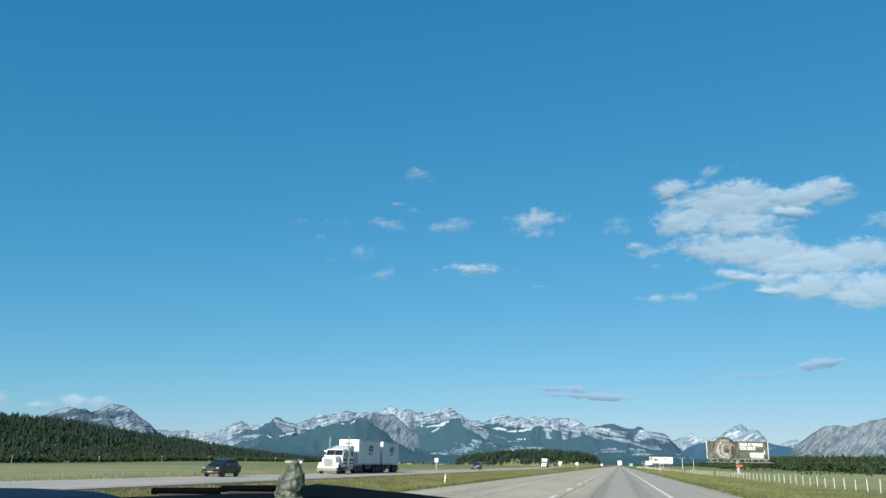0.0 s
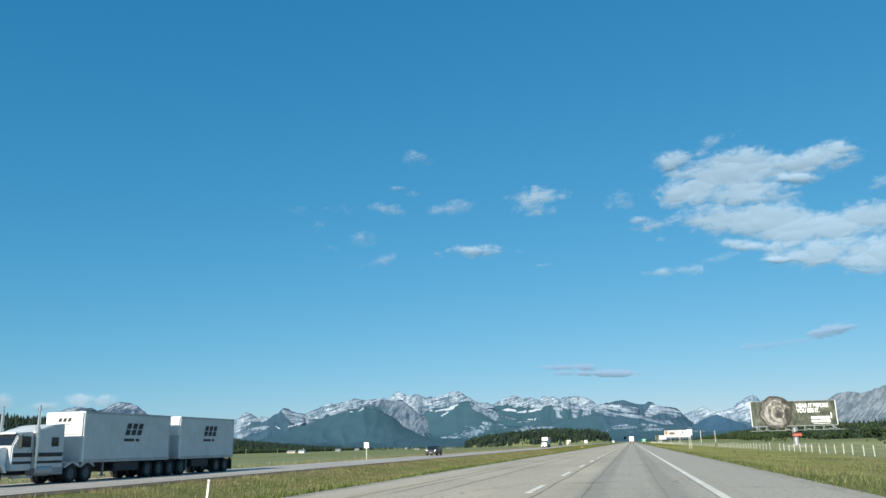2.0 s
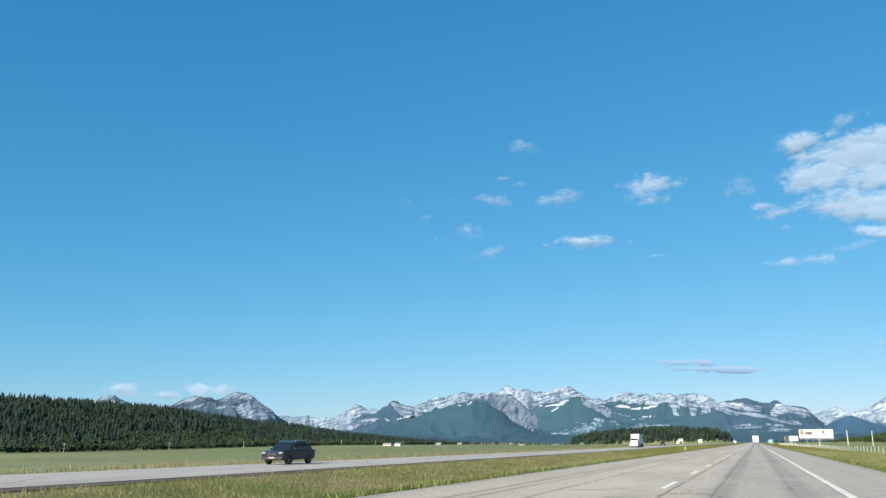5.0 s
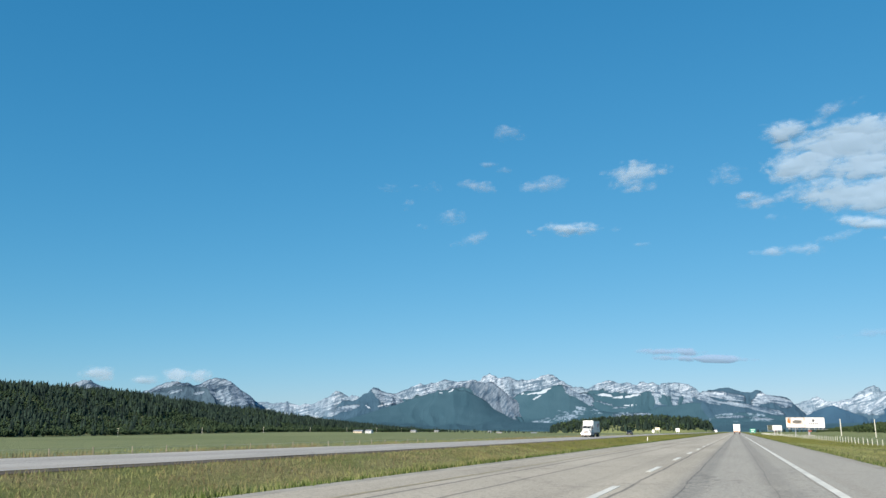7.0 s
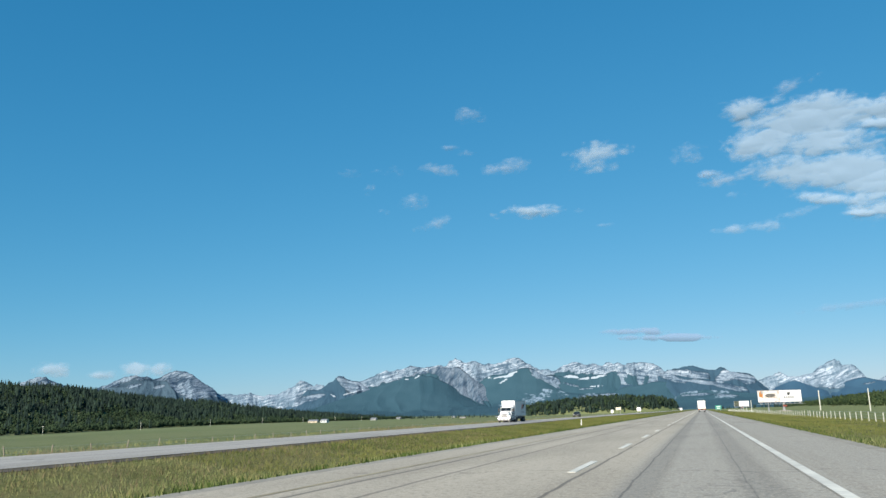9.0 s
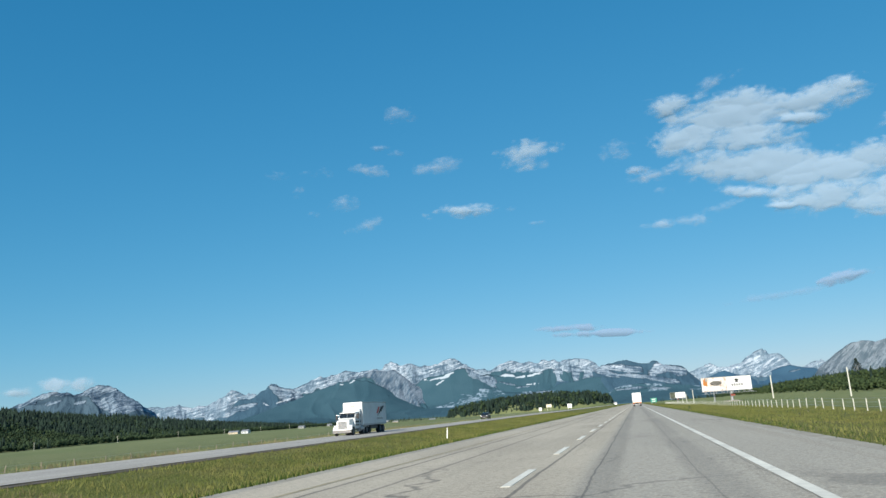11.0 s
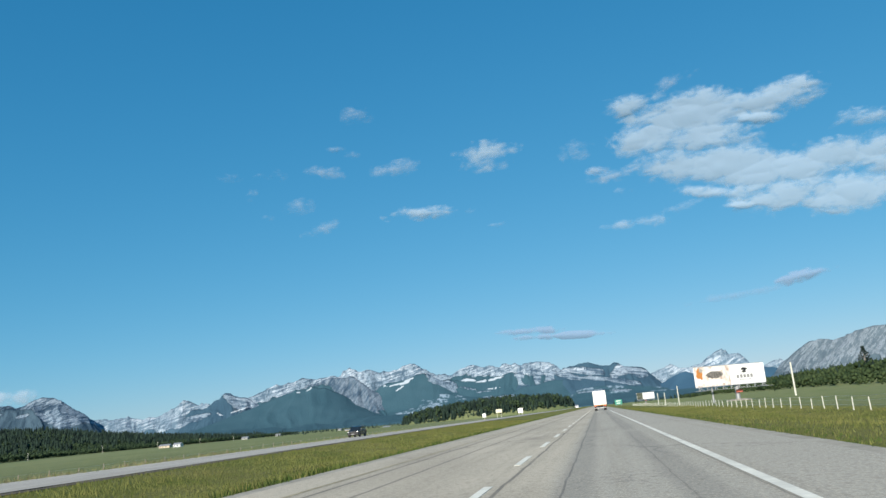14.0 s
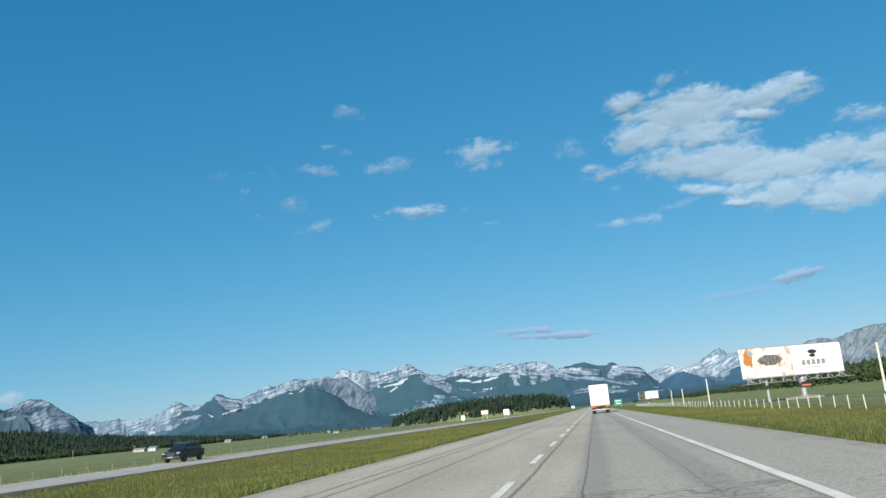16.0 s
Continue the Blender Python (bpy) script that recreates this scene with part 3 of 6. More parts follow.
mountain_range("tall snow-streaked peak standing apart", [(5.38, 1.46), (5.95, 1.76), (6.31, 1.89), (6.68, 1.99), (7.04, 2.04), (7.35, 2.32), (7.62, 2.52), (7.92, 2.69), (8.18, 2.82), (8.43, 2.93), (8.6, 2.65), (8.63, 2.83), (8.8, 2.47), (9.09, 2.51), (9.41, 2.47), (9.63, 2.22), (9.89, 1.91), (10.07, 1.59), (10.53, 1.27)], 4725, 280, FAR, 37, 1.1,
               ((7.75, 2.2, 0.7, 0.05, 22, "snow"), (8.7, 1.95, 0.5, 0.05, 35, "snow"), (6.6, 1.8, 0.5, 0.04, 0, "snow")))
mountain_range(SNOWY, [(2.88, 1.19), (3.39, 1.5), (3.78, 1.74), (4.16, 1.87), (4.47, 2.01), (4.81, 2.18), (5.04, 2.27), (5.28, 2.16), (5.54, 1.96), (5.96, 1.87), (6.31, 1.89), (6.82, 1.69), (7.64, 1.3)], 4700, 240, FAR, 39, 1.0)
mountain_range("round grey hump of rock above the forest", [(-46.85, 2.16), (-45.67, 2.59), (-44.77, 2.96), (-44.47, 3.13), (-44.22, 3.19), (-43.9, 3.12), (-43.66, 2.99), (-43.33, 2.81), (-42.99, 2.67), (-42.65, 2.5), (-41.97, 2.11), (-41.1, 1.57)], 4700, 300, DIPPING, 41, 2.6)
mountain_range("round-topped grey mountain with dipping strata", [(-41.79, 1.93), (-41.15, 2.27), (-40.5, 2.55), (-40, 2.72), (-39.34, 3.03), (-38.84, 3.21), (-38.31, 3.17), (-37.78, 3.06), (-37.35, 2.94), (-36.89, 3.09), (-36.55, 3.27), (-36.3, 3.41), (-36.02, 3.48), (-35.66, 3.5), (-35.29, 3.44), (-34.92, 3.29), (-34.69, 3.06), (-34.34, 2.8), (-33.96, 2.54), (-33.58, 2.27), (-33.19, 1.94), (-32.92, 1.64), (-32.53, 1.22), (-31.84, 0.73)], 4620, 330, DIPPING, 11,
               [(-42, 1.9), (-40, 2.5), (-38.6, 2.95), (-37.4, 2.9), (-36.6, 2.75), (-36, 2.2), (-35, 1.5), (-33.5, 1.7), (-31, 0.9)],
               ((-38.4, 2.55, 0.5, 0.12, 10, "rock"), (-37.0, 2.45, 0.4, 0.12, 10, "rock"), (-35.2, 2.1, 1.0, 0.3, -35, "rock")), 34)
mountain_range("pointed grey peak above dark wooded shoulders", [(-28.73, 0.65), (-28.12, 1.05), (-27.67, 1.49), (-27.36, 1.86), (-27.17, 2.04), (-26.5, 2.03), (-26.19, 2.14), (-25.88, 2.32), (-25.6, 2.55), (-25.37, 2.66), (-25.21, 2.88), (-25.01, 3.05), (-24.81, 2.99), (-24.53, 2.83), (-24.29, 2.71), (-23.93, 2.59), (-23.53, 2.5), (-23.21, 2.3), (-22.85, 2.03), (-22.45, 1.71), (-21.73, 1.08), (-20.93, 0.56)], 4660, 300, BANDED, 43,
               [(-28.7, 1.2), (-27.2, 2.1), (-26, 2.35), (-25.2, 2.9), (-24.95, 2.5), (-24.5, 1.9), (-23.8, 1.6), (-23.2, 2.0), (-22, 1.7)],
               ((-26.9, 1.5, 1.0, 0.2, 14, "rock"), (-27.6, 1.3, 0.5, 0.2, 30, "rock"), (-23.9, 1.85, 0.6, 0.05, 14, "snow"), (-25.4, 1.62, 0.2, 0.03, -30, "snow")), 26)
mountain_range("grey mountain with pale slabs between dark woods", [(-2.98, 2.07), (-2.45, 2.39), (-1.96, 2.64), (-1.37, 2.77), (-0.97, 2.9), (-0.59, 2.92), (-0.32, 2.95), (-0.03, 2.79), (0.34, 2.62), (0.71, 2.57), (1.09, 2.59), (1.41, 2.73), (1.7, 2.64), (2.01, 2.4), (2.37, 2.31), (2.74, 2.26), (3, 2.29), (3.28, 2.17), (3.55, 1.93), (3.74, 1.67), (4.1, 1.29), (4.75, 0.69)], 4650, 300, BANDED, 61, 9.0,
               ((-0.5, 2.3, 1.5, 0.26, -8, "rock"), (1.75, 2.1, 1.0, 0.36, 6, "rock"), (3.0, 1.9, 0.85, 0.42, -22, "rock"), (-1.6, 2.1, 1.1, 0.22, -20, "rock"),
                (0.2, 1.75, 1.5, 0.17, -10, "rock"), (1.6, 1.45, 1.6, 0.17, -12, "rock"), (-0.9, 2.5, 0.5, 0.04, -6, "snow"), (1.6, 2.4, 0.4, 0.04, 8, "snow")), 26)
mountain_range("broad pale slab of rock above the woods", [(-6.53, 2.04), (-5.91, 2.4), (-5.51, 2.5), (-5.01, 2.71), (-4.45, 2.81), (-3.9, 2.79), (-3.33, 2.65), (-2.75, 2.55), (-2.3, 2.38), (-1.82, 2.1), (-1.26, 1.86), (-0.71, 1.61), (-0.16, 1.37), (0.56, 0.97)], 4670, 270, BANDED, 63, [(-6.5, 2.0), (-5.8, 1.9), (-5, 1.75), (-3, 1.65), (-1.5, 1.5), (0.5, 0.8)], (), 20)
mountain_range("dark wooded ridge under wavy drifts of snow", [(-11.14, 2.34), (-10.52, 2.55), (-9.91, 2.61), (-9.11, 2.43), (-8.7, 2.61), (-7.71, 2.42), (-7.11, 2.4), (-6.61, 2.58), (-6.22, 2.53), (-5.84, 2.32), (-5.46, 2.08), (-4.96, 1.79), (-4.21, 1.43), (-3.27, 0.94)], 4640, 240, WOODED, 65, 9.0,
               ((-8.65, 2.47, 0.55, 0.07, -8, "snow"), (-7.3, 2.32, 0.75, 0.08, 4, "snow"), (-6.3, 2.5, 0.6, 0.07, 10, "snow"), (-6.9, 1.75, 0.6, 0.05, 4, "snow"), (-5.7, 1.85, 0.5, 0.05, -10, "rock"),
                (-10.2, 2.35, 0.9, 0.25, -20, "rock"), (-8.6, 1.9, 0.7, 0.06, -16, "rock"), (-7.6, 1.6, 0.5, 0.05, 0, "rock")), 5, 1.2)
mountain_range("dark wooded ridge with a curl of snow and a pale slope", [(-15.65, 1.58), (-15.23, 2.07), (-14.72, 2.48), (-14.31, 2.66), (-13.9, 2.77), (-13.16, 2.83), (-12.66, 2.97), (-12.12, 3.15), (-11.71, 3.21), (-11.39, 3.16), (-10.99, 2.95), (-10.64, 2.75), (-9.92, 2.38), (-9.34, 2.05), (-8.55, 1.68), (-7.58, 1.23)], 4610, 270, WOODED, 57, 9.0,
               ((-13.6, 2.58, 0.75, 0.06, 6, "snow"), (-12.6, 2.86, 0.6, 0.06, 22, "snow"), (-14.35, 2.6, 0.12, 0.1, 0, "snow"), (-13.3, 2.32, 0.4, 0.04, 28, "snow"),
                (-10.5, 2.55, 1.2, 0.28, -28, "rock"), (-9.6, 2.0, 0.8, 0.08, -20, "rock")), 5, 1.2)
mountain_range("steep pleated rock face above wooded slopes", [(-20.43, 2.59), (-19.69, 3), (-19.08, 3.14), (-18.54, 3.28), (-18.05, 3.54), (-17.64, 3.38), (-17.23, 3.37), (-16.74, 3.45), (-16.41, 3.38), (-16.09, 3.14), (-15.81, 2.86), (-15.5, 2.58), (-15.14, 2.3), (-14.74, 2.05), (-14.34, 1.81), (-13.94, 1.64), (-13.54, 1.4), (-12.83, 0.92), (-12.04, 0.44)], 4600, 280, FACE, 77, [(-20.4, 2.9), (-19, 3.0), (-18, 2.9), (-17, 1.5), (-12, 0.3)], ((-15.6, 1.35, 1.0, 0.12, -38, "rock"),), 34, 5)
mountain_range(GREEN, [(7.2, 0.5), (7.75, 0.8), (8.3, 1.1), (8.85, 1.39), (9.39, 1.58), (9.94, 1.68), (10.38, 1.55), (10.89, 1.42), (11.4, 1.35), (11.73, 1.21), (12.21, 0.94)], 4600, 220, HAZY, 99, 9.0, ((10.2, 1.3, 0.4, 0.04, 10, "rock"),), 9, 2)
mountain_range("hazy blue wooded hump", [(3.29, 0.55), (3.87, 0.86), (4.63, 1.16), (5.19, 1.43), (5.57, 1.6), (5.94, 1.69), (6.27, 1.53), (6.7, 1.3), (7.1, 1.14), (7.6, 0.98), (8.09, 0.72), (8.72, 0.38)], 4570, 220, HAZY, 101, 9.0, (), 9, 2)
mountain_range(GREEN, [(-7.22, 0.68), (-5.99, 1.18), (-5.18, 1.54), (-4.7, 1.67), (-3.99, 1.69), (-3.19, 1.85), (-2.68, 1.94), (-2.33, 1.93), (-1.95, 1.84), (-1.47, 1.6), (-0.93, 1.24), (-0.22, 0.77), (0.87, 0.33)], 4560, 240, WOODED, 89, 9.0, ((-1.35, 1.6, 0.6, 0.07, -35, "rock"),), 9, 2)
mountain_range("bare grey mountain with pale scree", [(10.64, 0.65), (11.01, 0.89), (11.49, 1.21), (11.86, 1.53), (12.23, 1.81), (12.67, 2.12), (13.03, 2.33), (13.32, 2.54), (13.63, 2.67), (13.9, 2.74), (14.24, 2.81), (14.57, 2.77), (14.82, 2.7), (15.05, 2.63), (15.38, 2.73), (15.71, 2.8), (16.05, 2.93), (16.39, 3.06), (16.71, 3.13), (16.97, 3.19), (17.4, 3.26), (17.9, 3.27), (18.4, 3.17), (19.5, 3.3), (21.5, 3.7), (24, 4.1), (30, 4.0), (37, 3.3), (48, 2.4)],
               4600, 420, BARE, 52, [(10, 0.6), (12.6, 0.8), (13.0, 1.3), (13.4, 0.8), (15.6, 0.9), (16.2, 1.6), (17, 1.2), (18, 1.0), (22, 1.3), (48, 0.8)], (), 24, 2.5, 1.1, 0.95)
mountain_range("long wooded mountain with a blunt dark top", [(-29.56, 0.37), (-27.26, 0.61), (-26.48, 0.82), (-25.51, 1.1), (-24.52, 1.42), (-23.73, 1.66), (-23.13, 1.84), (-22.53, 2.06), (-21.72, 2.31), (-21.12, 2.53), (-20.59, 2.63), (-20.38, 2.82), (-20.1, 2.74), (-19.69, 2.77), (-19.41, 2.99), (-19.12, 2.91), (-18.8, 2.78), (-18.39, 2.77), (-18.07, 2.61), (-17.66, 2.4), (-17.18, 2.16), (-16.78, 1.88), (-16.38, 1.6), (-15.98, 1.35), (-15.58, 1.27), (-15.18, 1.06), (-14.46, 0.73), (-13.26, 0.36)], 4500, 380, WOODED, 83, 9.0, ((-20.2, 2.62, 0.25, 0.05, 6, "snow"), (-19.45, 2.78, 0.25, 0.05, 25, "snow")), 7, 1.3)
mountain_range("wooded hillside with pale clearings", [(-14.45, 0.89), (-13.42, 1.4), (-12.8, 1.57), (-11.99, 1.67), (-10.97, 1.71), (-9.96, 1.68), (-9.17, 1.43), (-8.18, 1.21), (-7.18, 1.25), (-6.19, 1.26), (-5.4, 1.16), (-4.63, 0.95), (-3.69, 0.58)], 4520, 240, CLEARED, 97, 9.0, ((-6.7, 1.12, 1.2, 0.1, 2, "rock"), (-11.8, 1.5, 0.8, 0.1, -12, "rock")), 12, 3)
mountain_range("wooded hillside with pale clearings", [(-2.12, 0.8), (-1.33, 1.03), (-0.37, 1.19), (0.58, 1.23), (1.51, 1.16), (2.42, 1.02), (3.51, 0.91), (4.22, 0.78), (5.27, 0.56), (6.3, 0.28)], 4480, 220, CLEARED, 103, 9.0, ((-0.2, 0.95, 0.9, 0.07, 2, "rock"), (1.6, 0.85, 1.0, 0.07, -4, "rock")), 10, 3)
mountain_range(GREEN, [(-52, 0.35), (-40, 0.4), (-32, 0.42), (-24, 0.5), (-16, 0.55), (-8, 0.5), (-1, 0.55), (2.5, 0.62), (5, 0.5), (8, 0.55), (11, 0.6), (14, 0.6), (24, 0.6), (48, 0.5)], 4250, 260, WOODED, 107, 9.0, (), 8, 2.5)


# ---- woods on the hill, the mound and the far side of the verge ----
def conifers(px, py, pz, height, rng, tiers=3, sides=5):
    """Many small conifers in one mesh: ragged tiers on a trunk."""
    k = len(px)
    verts, faces = [], []
    base = 0
    girth = rng.uniform(0.55, 1.4, k)
    tilt = rng.normal(0, 0.035, (2, k)) * height
    for tier in range(tiers):
        z0 = height * (0.1 + 0.27 * tier)
        z1 = height * (0.5 + 0.5 * (tier + 1) / tiers) if tier < tiers - 1 else height
        rad = height * (0.2 - 0.046 * tier) * girth
        ang = rng.uniform(0, 6.28, k)[:, None] + np.arange(sides)[None, :] * (2 * np.pi / sides)
        rr = rad[:, None] * rng.uniform(0.65, 1.2, (k, sides))
        ring = np.stack([px[:, None] + np.cos(ang) * rr, py[:, None] + np.sin(ang) * rr, pz[:, None] + z0[:, None] - rng.uniform(0, 0.08, (k, sides)) * height[:, None]], 2)
        tip = np.stack([px + tilt[0], py + tilt[1], pz + z1], 1)[:, None, :]
        block = np.concatenate([ring, tip], 1)
        idx = base + np.arange(k)[:, None] * (sides + 1)
        for s in range(sides):
            faces.append(np.stack([idx[:, 0] + s, idx[:, 0] + (s + 1) % sides, idx[:, 0] + sides], 1))
        verts.append(block.reshape(-1, 3))
        base += k * (sides + 1)
    return np.concatenate(verts), np.concatenate(faces)


def clumps(px, py, pz, height, rng, lumps=5):
    """Broad-leaved crowns: several tilted leafy lumps round each stem, with gaps between."""
    k = len(px)
    verts, faces, base = [], [], 0
    for j in range(lumps):
        a, out = rng.uniform(0, 6.28, k), height * rng.uniform(0.02, 0.24, k)
        c = np.stack([px + np.cos(a) * out, py + np.sin(a) * out, pz + height * rng.uniform(0.3, 0.84, k)], 1)
        size = height * rng.uniform(0.12, 0.24, k)
        shape = np.array([(1, 0, 0), (0, 1, 0), (-1, 0, 0), (0, -1, 0), (0, 0, 1), (0, 0, -0.9)], float)
        v = c[:, None, :] + shape[None] * size[:, None, None] * rng.uniform(0.6, 1.25, (k, 6, 1)) + rng.normal(0, 0.14, (k, 6, 3)) * size[:, None, None]
        idx = base + np.arange(k) * 6
        for f in ((0, 1, 4), (1, 2, 4), (2, 3, 4), (3, 0, 4), (1, 0, 5), (2, 1, 5), (3, 2, 5), (0, 3, 5)):
            faces.append(np.stack([idx + f[0], idx + f[1], idx + f[2]], 1))
        verts.append(v.reshape(-1, 3))
        base += k * 6
    return np.concatenate(verts), np.concatenate(faces)


def wood(name, label, maker, px, py, height, material, rng, sink=0.4):
    v, f = maker(px, py, land(px, py) - sink, height, rng)
    me = mesh_from(name, v, f)
    me.materials.append(material)
    return tagged(new(name, me), label, "forest", kind="stuff")


rng = np.random.default_rng(4)
n = 46000
py = rng.uniform(420, 2480, n)
px = -650 - 0.09 * (py - 760) - np.abs(rng.uniform(-6, 430, n)) - 12 * fbm(py / 60, py * 0, 5, 3)
low = rng.random(n) < 0.24 + 0.5 * ease(fbm(px / 70, py / 70, 27, 3), 0.5, 0.66) + 0.6 * (1 - ease(-650 - 0.09 * (py - 760) - px, 30, 150))
keep = ~low
wood("spruce_forest", "dense dark green spruce forest covering a long hill", conifers, px[keep], py[keep], (3.5 + 11.5 * rng.random(keep.sum()) ** 1.5) * (0.75 + 0.7 * fbm(px[keep] / 40, py[keep] / 40, 61, 3)), SPRUCE, rng)
wood("aspen_forest", "lighter green aspens along the foot of the hill", clumps, px[low], py[low], rng.uniform(4.5, 9, low.sum()), ASPEN, rng)
n = 3800
a, d = rng.uniform(0, 6.28, n), np.sqrt(rng.uniform(0, 1, n))
px, py = -225 + np.cos(a) * d * 180, 2020 + np.sin(a) * d * 185
keep = (fbm(px / 45, py / 60, 33, 3) > 0.3) & (land(px, py) > -4.0)
leafy = rng.random(n) < 0.18
for kind, label, maker, some, material in (("spruce_forest", "small dark conifers on a round mound", conifers, keep & ~leafy, SPRUCE), ("aspen_forest", "light green aspens on a round mound", clumps, keep & leafy, ASPEN)):
    wood(kind, label, maker, px[some], py[some], 6 + 13 * rng.random(some.sum()) ** 1.4, material, rng)
n = 9000
py = 140 + 1560 * rng.uniform(0, 1, n) ** 1.4
px = 86 + 0.03 * (py - 200) + (70 + 80 * fbm(py / 90, py * 0 + 4, 72, 3)) * rng.uniform(0, 1, n) ** 1.6 + 34 * (fbm(py / 70, py * 0, 71, 4) - 0.5)
there = rng.random(n) < ease(py, 140, 260) * ease(fbm(px / 40, py / 40, 73, 3), 0.2, 0.42)
px, py = px[there], py[there]
n = len(px)
pick = rng.random(n) < 0.22
wood("spruce_forest", "mixed dark conifers along the far side of a meadow", conifers, px[pick], py[pick], rng.uniform(4.5, 7.6, pick.sum()) * (0.85 + 0.003 * (px[pick] - 88)), SPRUCE, rng)
wood("aspen_forest", "green aspens and bushes along the far side of a meadow", clumps, px[~pick], py[~pick], rng.uniform(2.6, 6.4, (~pick).sum()) * (0.85 + 0.003 * (px[~pick] - 88)), WILLOW, rng)
n = 2200
py = rng.uniform(560, 960, n)
px = 66 + 70 * rng.uniform(0, 1, n) ** 1.2 + 0.02 * (py - 560)
wood("bushes", "dense green bushes on a rising slope", clumps, px, py, rng.uniform(2.0, 4.2, n), WILLOW, rng)
n = 420
py = 150 + 560 * rng.uniform(0, 1, n)
px = 40 + 52 * rng.uniform(0, 1, n) ** 0.6 + 0.03 * (py - 200)
some = fbm(px / 18, py / 30, 55, 3) > 0.5
wood("bushes", "scattered low bushes in a meadow", clumps, px[some], py[some], rng.uniform(0.6, 1.6, some.sum()), WILLOW, rng, 0.15)
n = 900
py = rng.uniform(1900, 3000, n)
px = rng.uniform(-1100, 500, n)
off = (np.abs(px) > 45) & (np.abs(px - other_road_x(py)) > 30)
wood("spruce_forest", "thin line of far trees across the valley", conifers, px[off], py[off], rng.uniform(5, 10, off.sum()), SPRUCE, rng)


# ---- grass of the verges ----
def blades(px, py, height, lean, rng, width):
    k = len(px)
    z = land(px, py)
    a = rng.uniform(0, 6.28, k)
    dx, dy = np.cos(a) * width, np.sin(a) * width
    b = rng.uniform(0, 6.28, k)
    top = np.stack([px + np.cos(b) * lean, py + np.sin(b) * lean, z + height], 1)
    v = np.stack([np.stack([px - dx, py - dy, z - 0.03], 1), np.stack([px + dx, py + dy, z - 0.03], 1), top], 1)
    return v.reshape(-1, 3), np.arange(k * 3).reshape(-1, 3)


def sward(name, label, count, x0, x1, y0, y1, tall, material, rng, width=0.035, to_road=False):
    """Grass between x0 and x1, or from x1 over to the edge of the other carriageway."""
    px, py = rng.uniform(x0, x1, count), rng.uniform(y0, y1, count)
    if to_road:
        px = x1 + (px - x1) / (x0 - x1) * (other_road_x(py) + OTHER_HALF + 0.8 - x1)
    thick = fbm(px * 0.5, py * 0.3, 91, 3)
    keep = rng.random(count) < 0.35 + thick
    px, py, thick = px[keep], py[keep], thick[keep]
    h = tall * rng.uniform(0.35, 1.1, len(px)) * (0.5 + thick)
    v, f = blades(px, py, h, h * 0.45, rng, width)
    me = mesh_from(name, v, f)
    me.materials.append(material)
    return tagged(new(name, me), label, "grass", kind="stuff")


sward("grass", "rough yellow-green grass on the verge", 95000, 4.5, 17, 5, 280, 0.14, GRASS, rng, 0.014)
sward("grass", "rough yellow-green grass in the median", 125000, -24.6, -7.8, 5, 280, 0.19, GRASS, rng, 0.018, True)
sward("grass", "fresh green grass on the verge", 95000, 4.5, 17, 280, 560, 0.14, FRESH, rng, 0.016)
sward("grass", "fresh green grass in the median", 150000, -24.6, -7.8, 280, 600, 0.19, FRESH, rng, 0.024, True)
sward("grass", "thin grass at the field's edge", 26000, -60, -38, 40, 560, 0.32, GRASS, rng, 0.05)
STRAW = island_material("dry straw", (0.13, 0.105, 0.05), (0.34, 0.28, 0.16), 0.85, 0.3, 0.12)
px, py = rng.uniform(-1.6, 1.6, 16000), rng.uniform(40, 560, 16000)
px = px + other_road_x(py) - 14.6
some = fbm(py / 9, py * 0 + 3, 95, 3) > 0.52
px, py = px[some], py[some]
v, f = blades(px, py, rng.uniform(0.35, 0.95, len(px)), np.full(len(px), 0.12), rng, 0.035)
reeds = mesh_from("dry_grass", v, f)
reeds.materials.append(STRAW)
tagged(new("dry_grass", reeds), "tall dry straw-coloured grass along an old fence", "grass", kind="stuff")
px = rng.uniform(0, 1, 34000)
py = rng.uniform(5, 330, 34000)
px = other_road_x(py) + OTHER_HALF + 0.9 + px ** 1.5 * (6.5 + 3 * fbm(py / 14, py * 0, 44, 3))
some = fbm(px * 0.7, py * 0.35, 97, 3) + rng.normal(0, 0.08, len(px)) > 0.46
v, f = blades(px[some], py[some], rng.uniform(0.08, 0.26, some.sum()), np.full(some.sum(), 0.09), rng, 0.024)
stalks = mesh_from("dry_grass", v, f)
stalks.materials.append(island_material("brown dead grass", (0.07, 0.06, 0.03), (0.33, 0.27, 0.15), 0.9, 0.3, 0.3))
tagged(new("dry_grass", stalks), "brown dead grass beside the oncoming carriageway", "grass", kind="stuff")
sward("weeds", "dark green weeds along the asphalt's edge", 22000, -8.6, -7.75, 5, 560, 0.16, WEEDS, rng, 0.025)
sward("weeds", "dark green weeds along the asphalt's edge", 12000, 4.4, 5.3, 5, 560, 0.1, WEEDS, rng, 0.025)


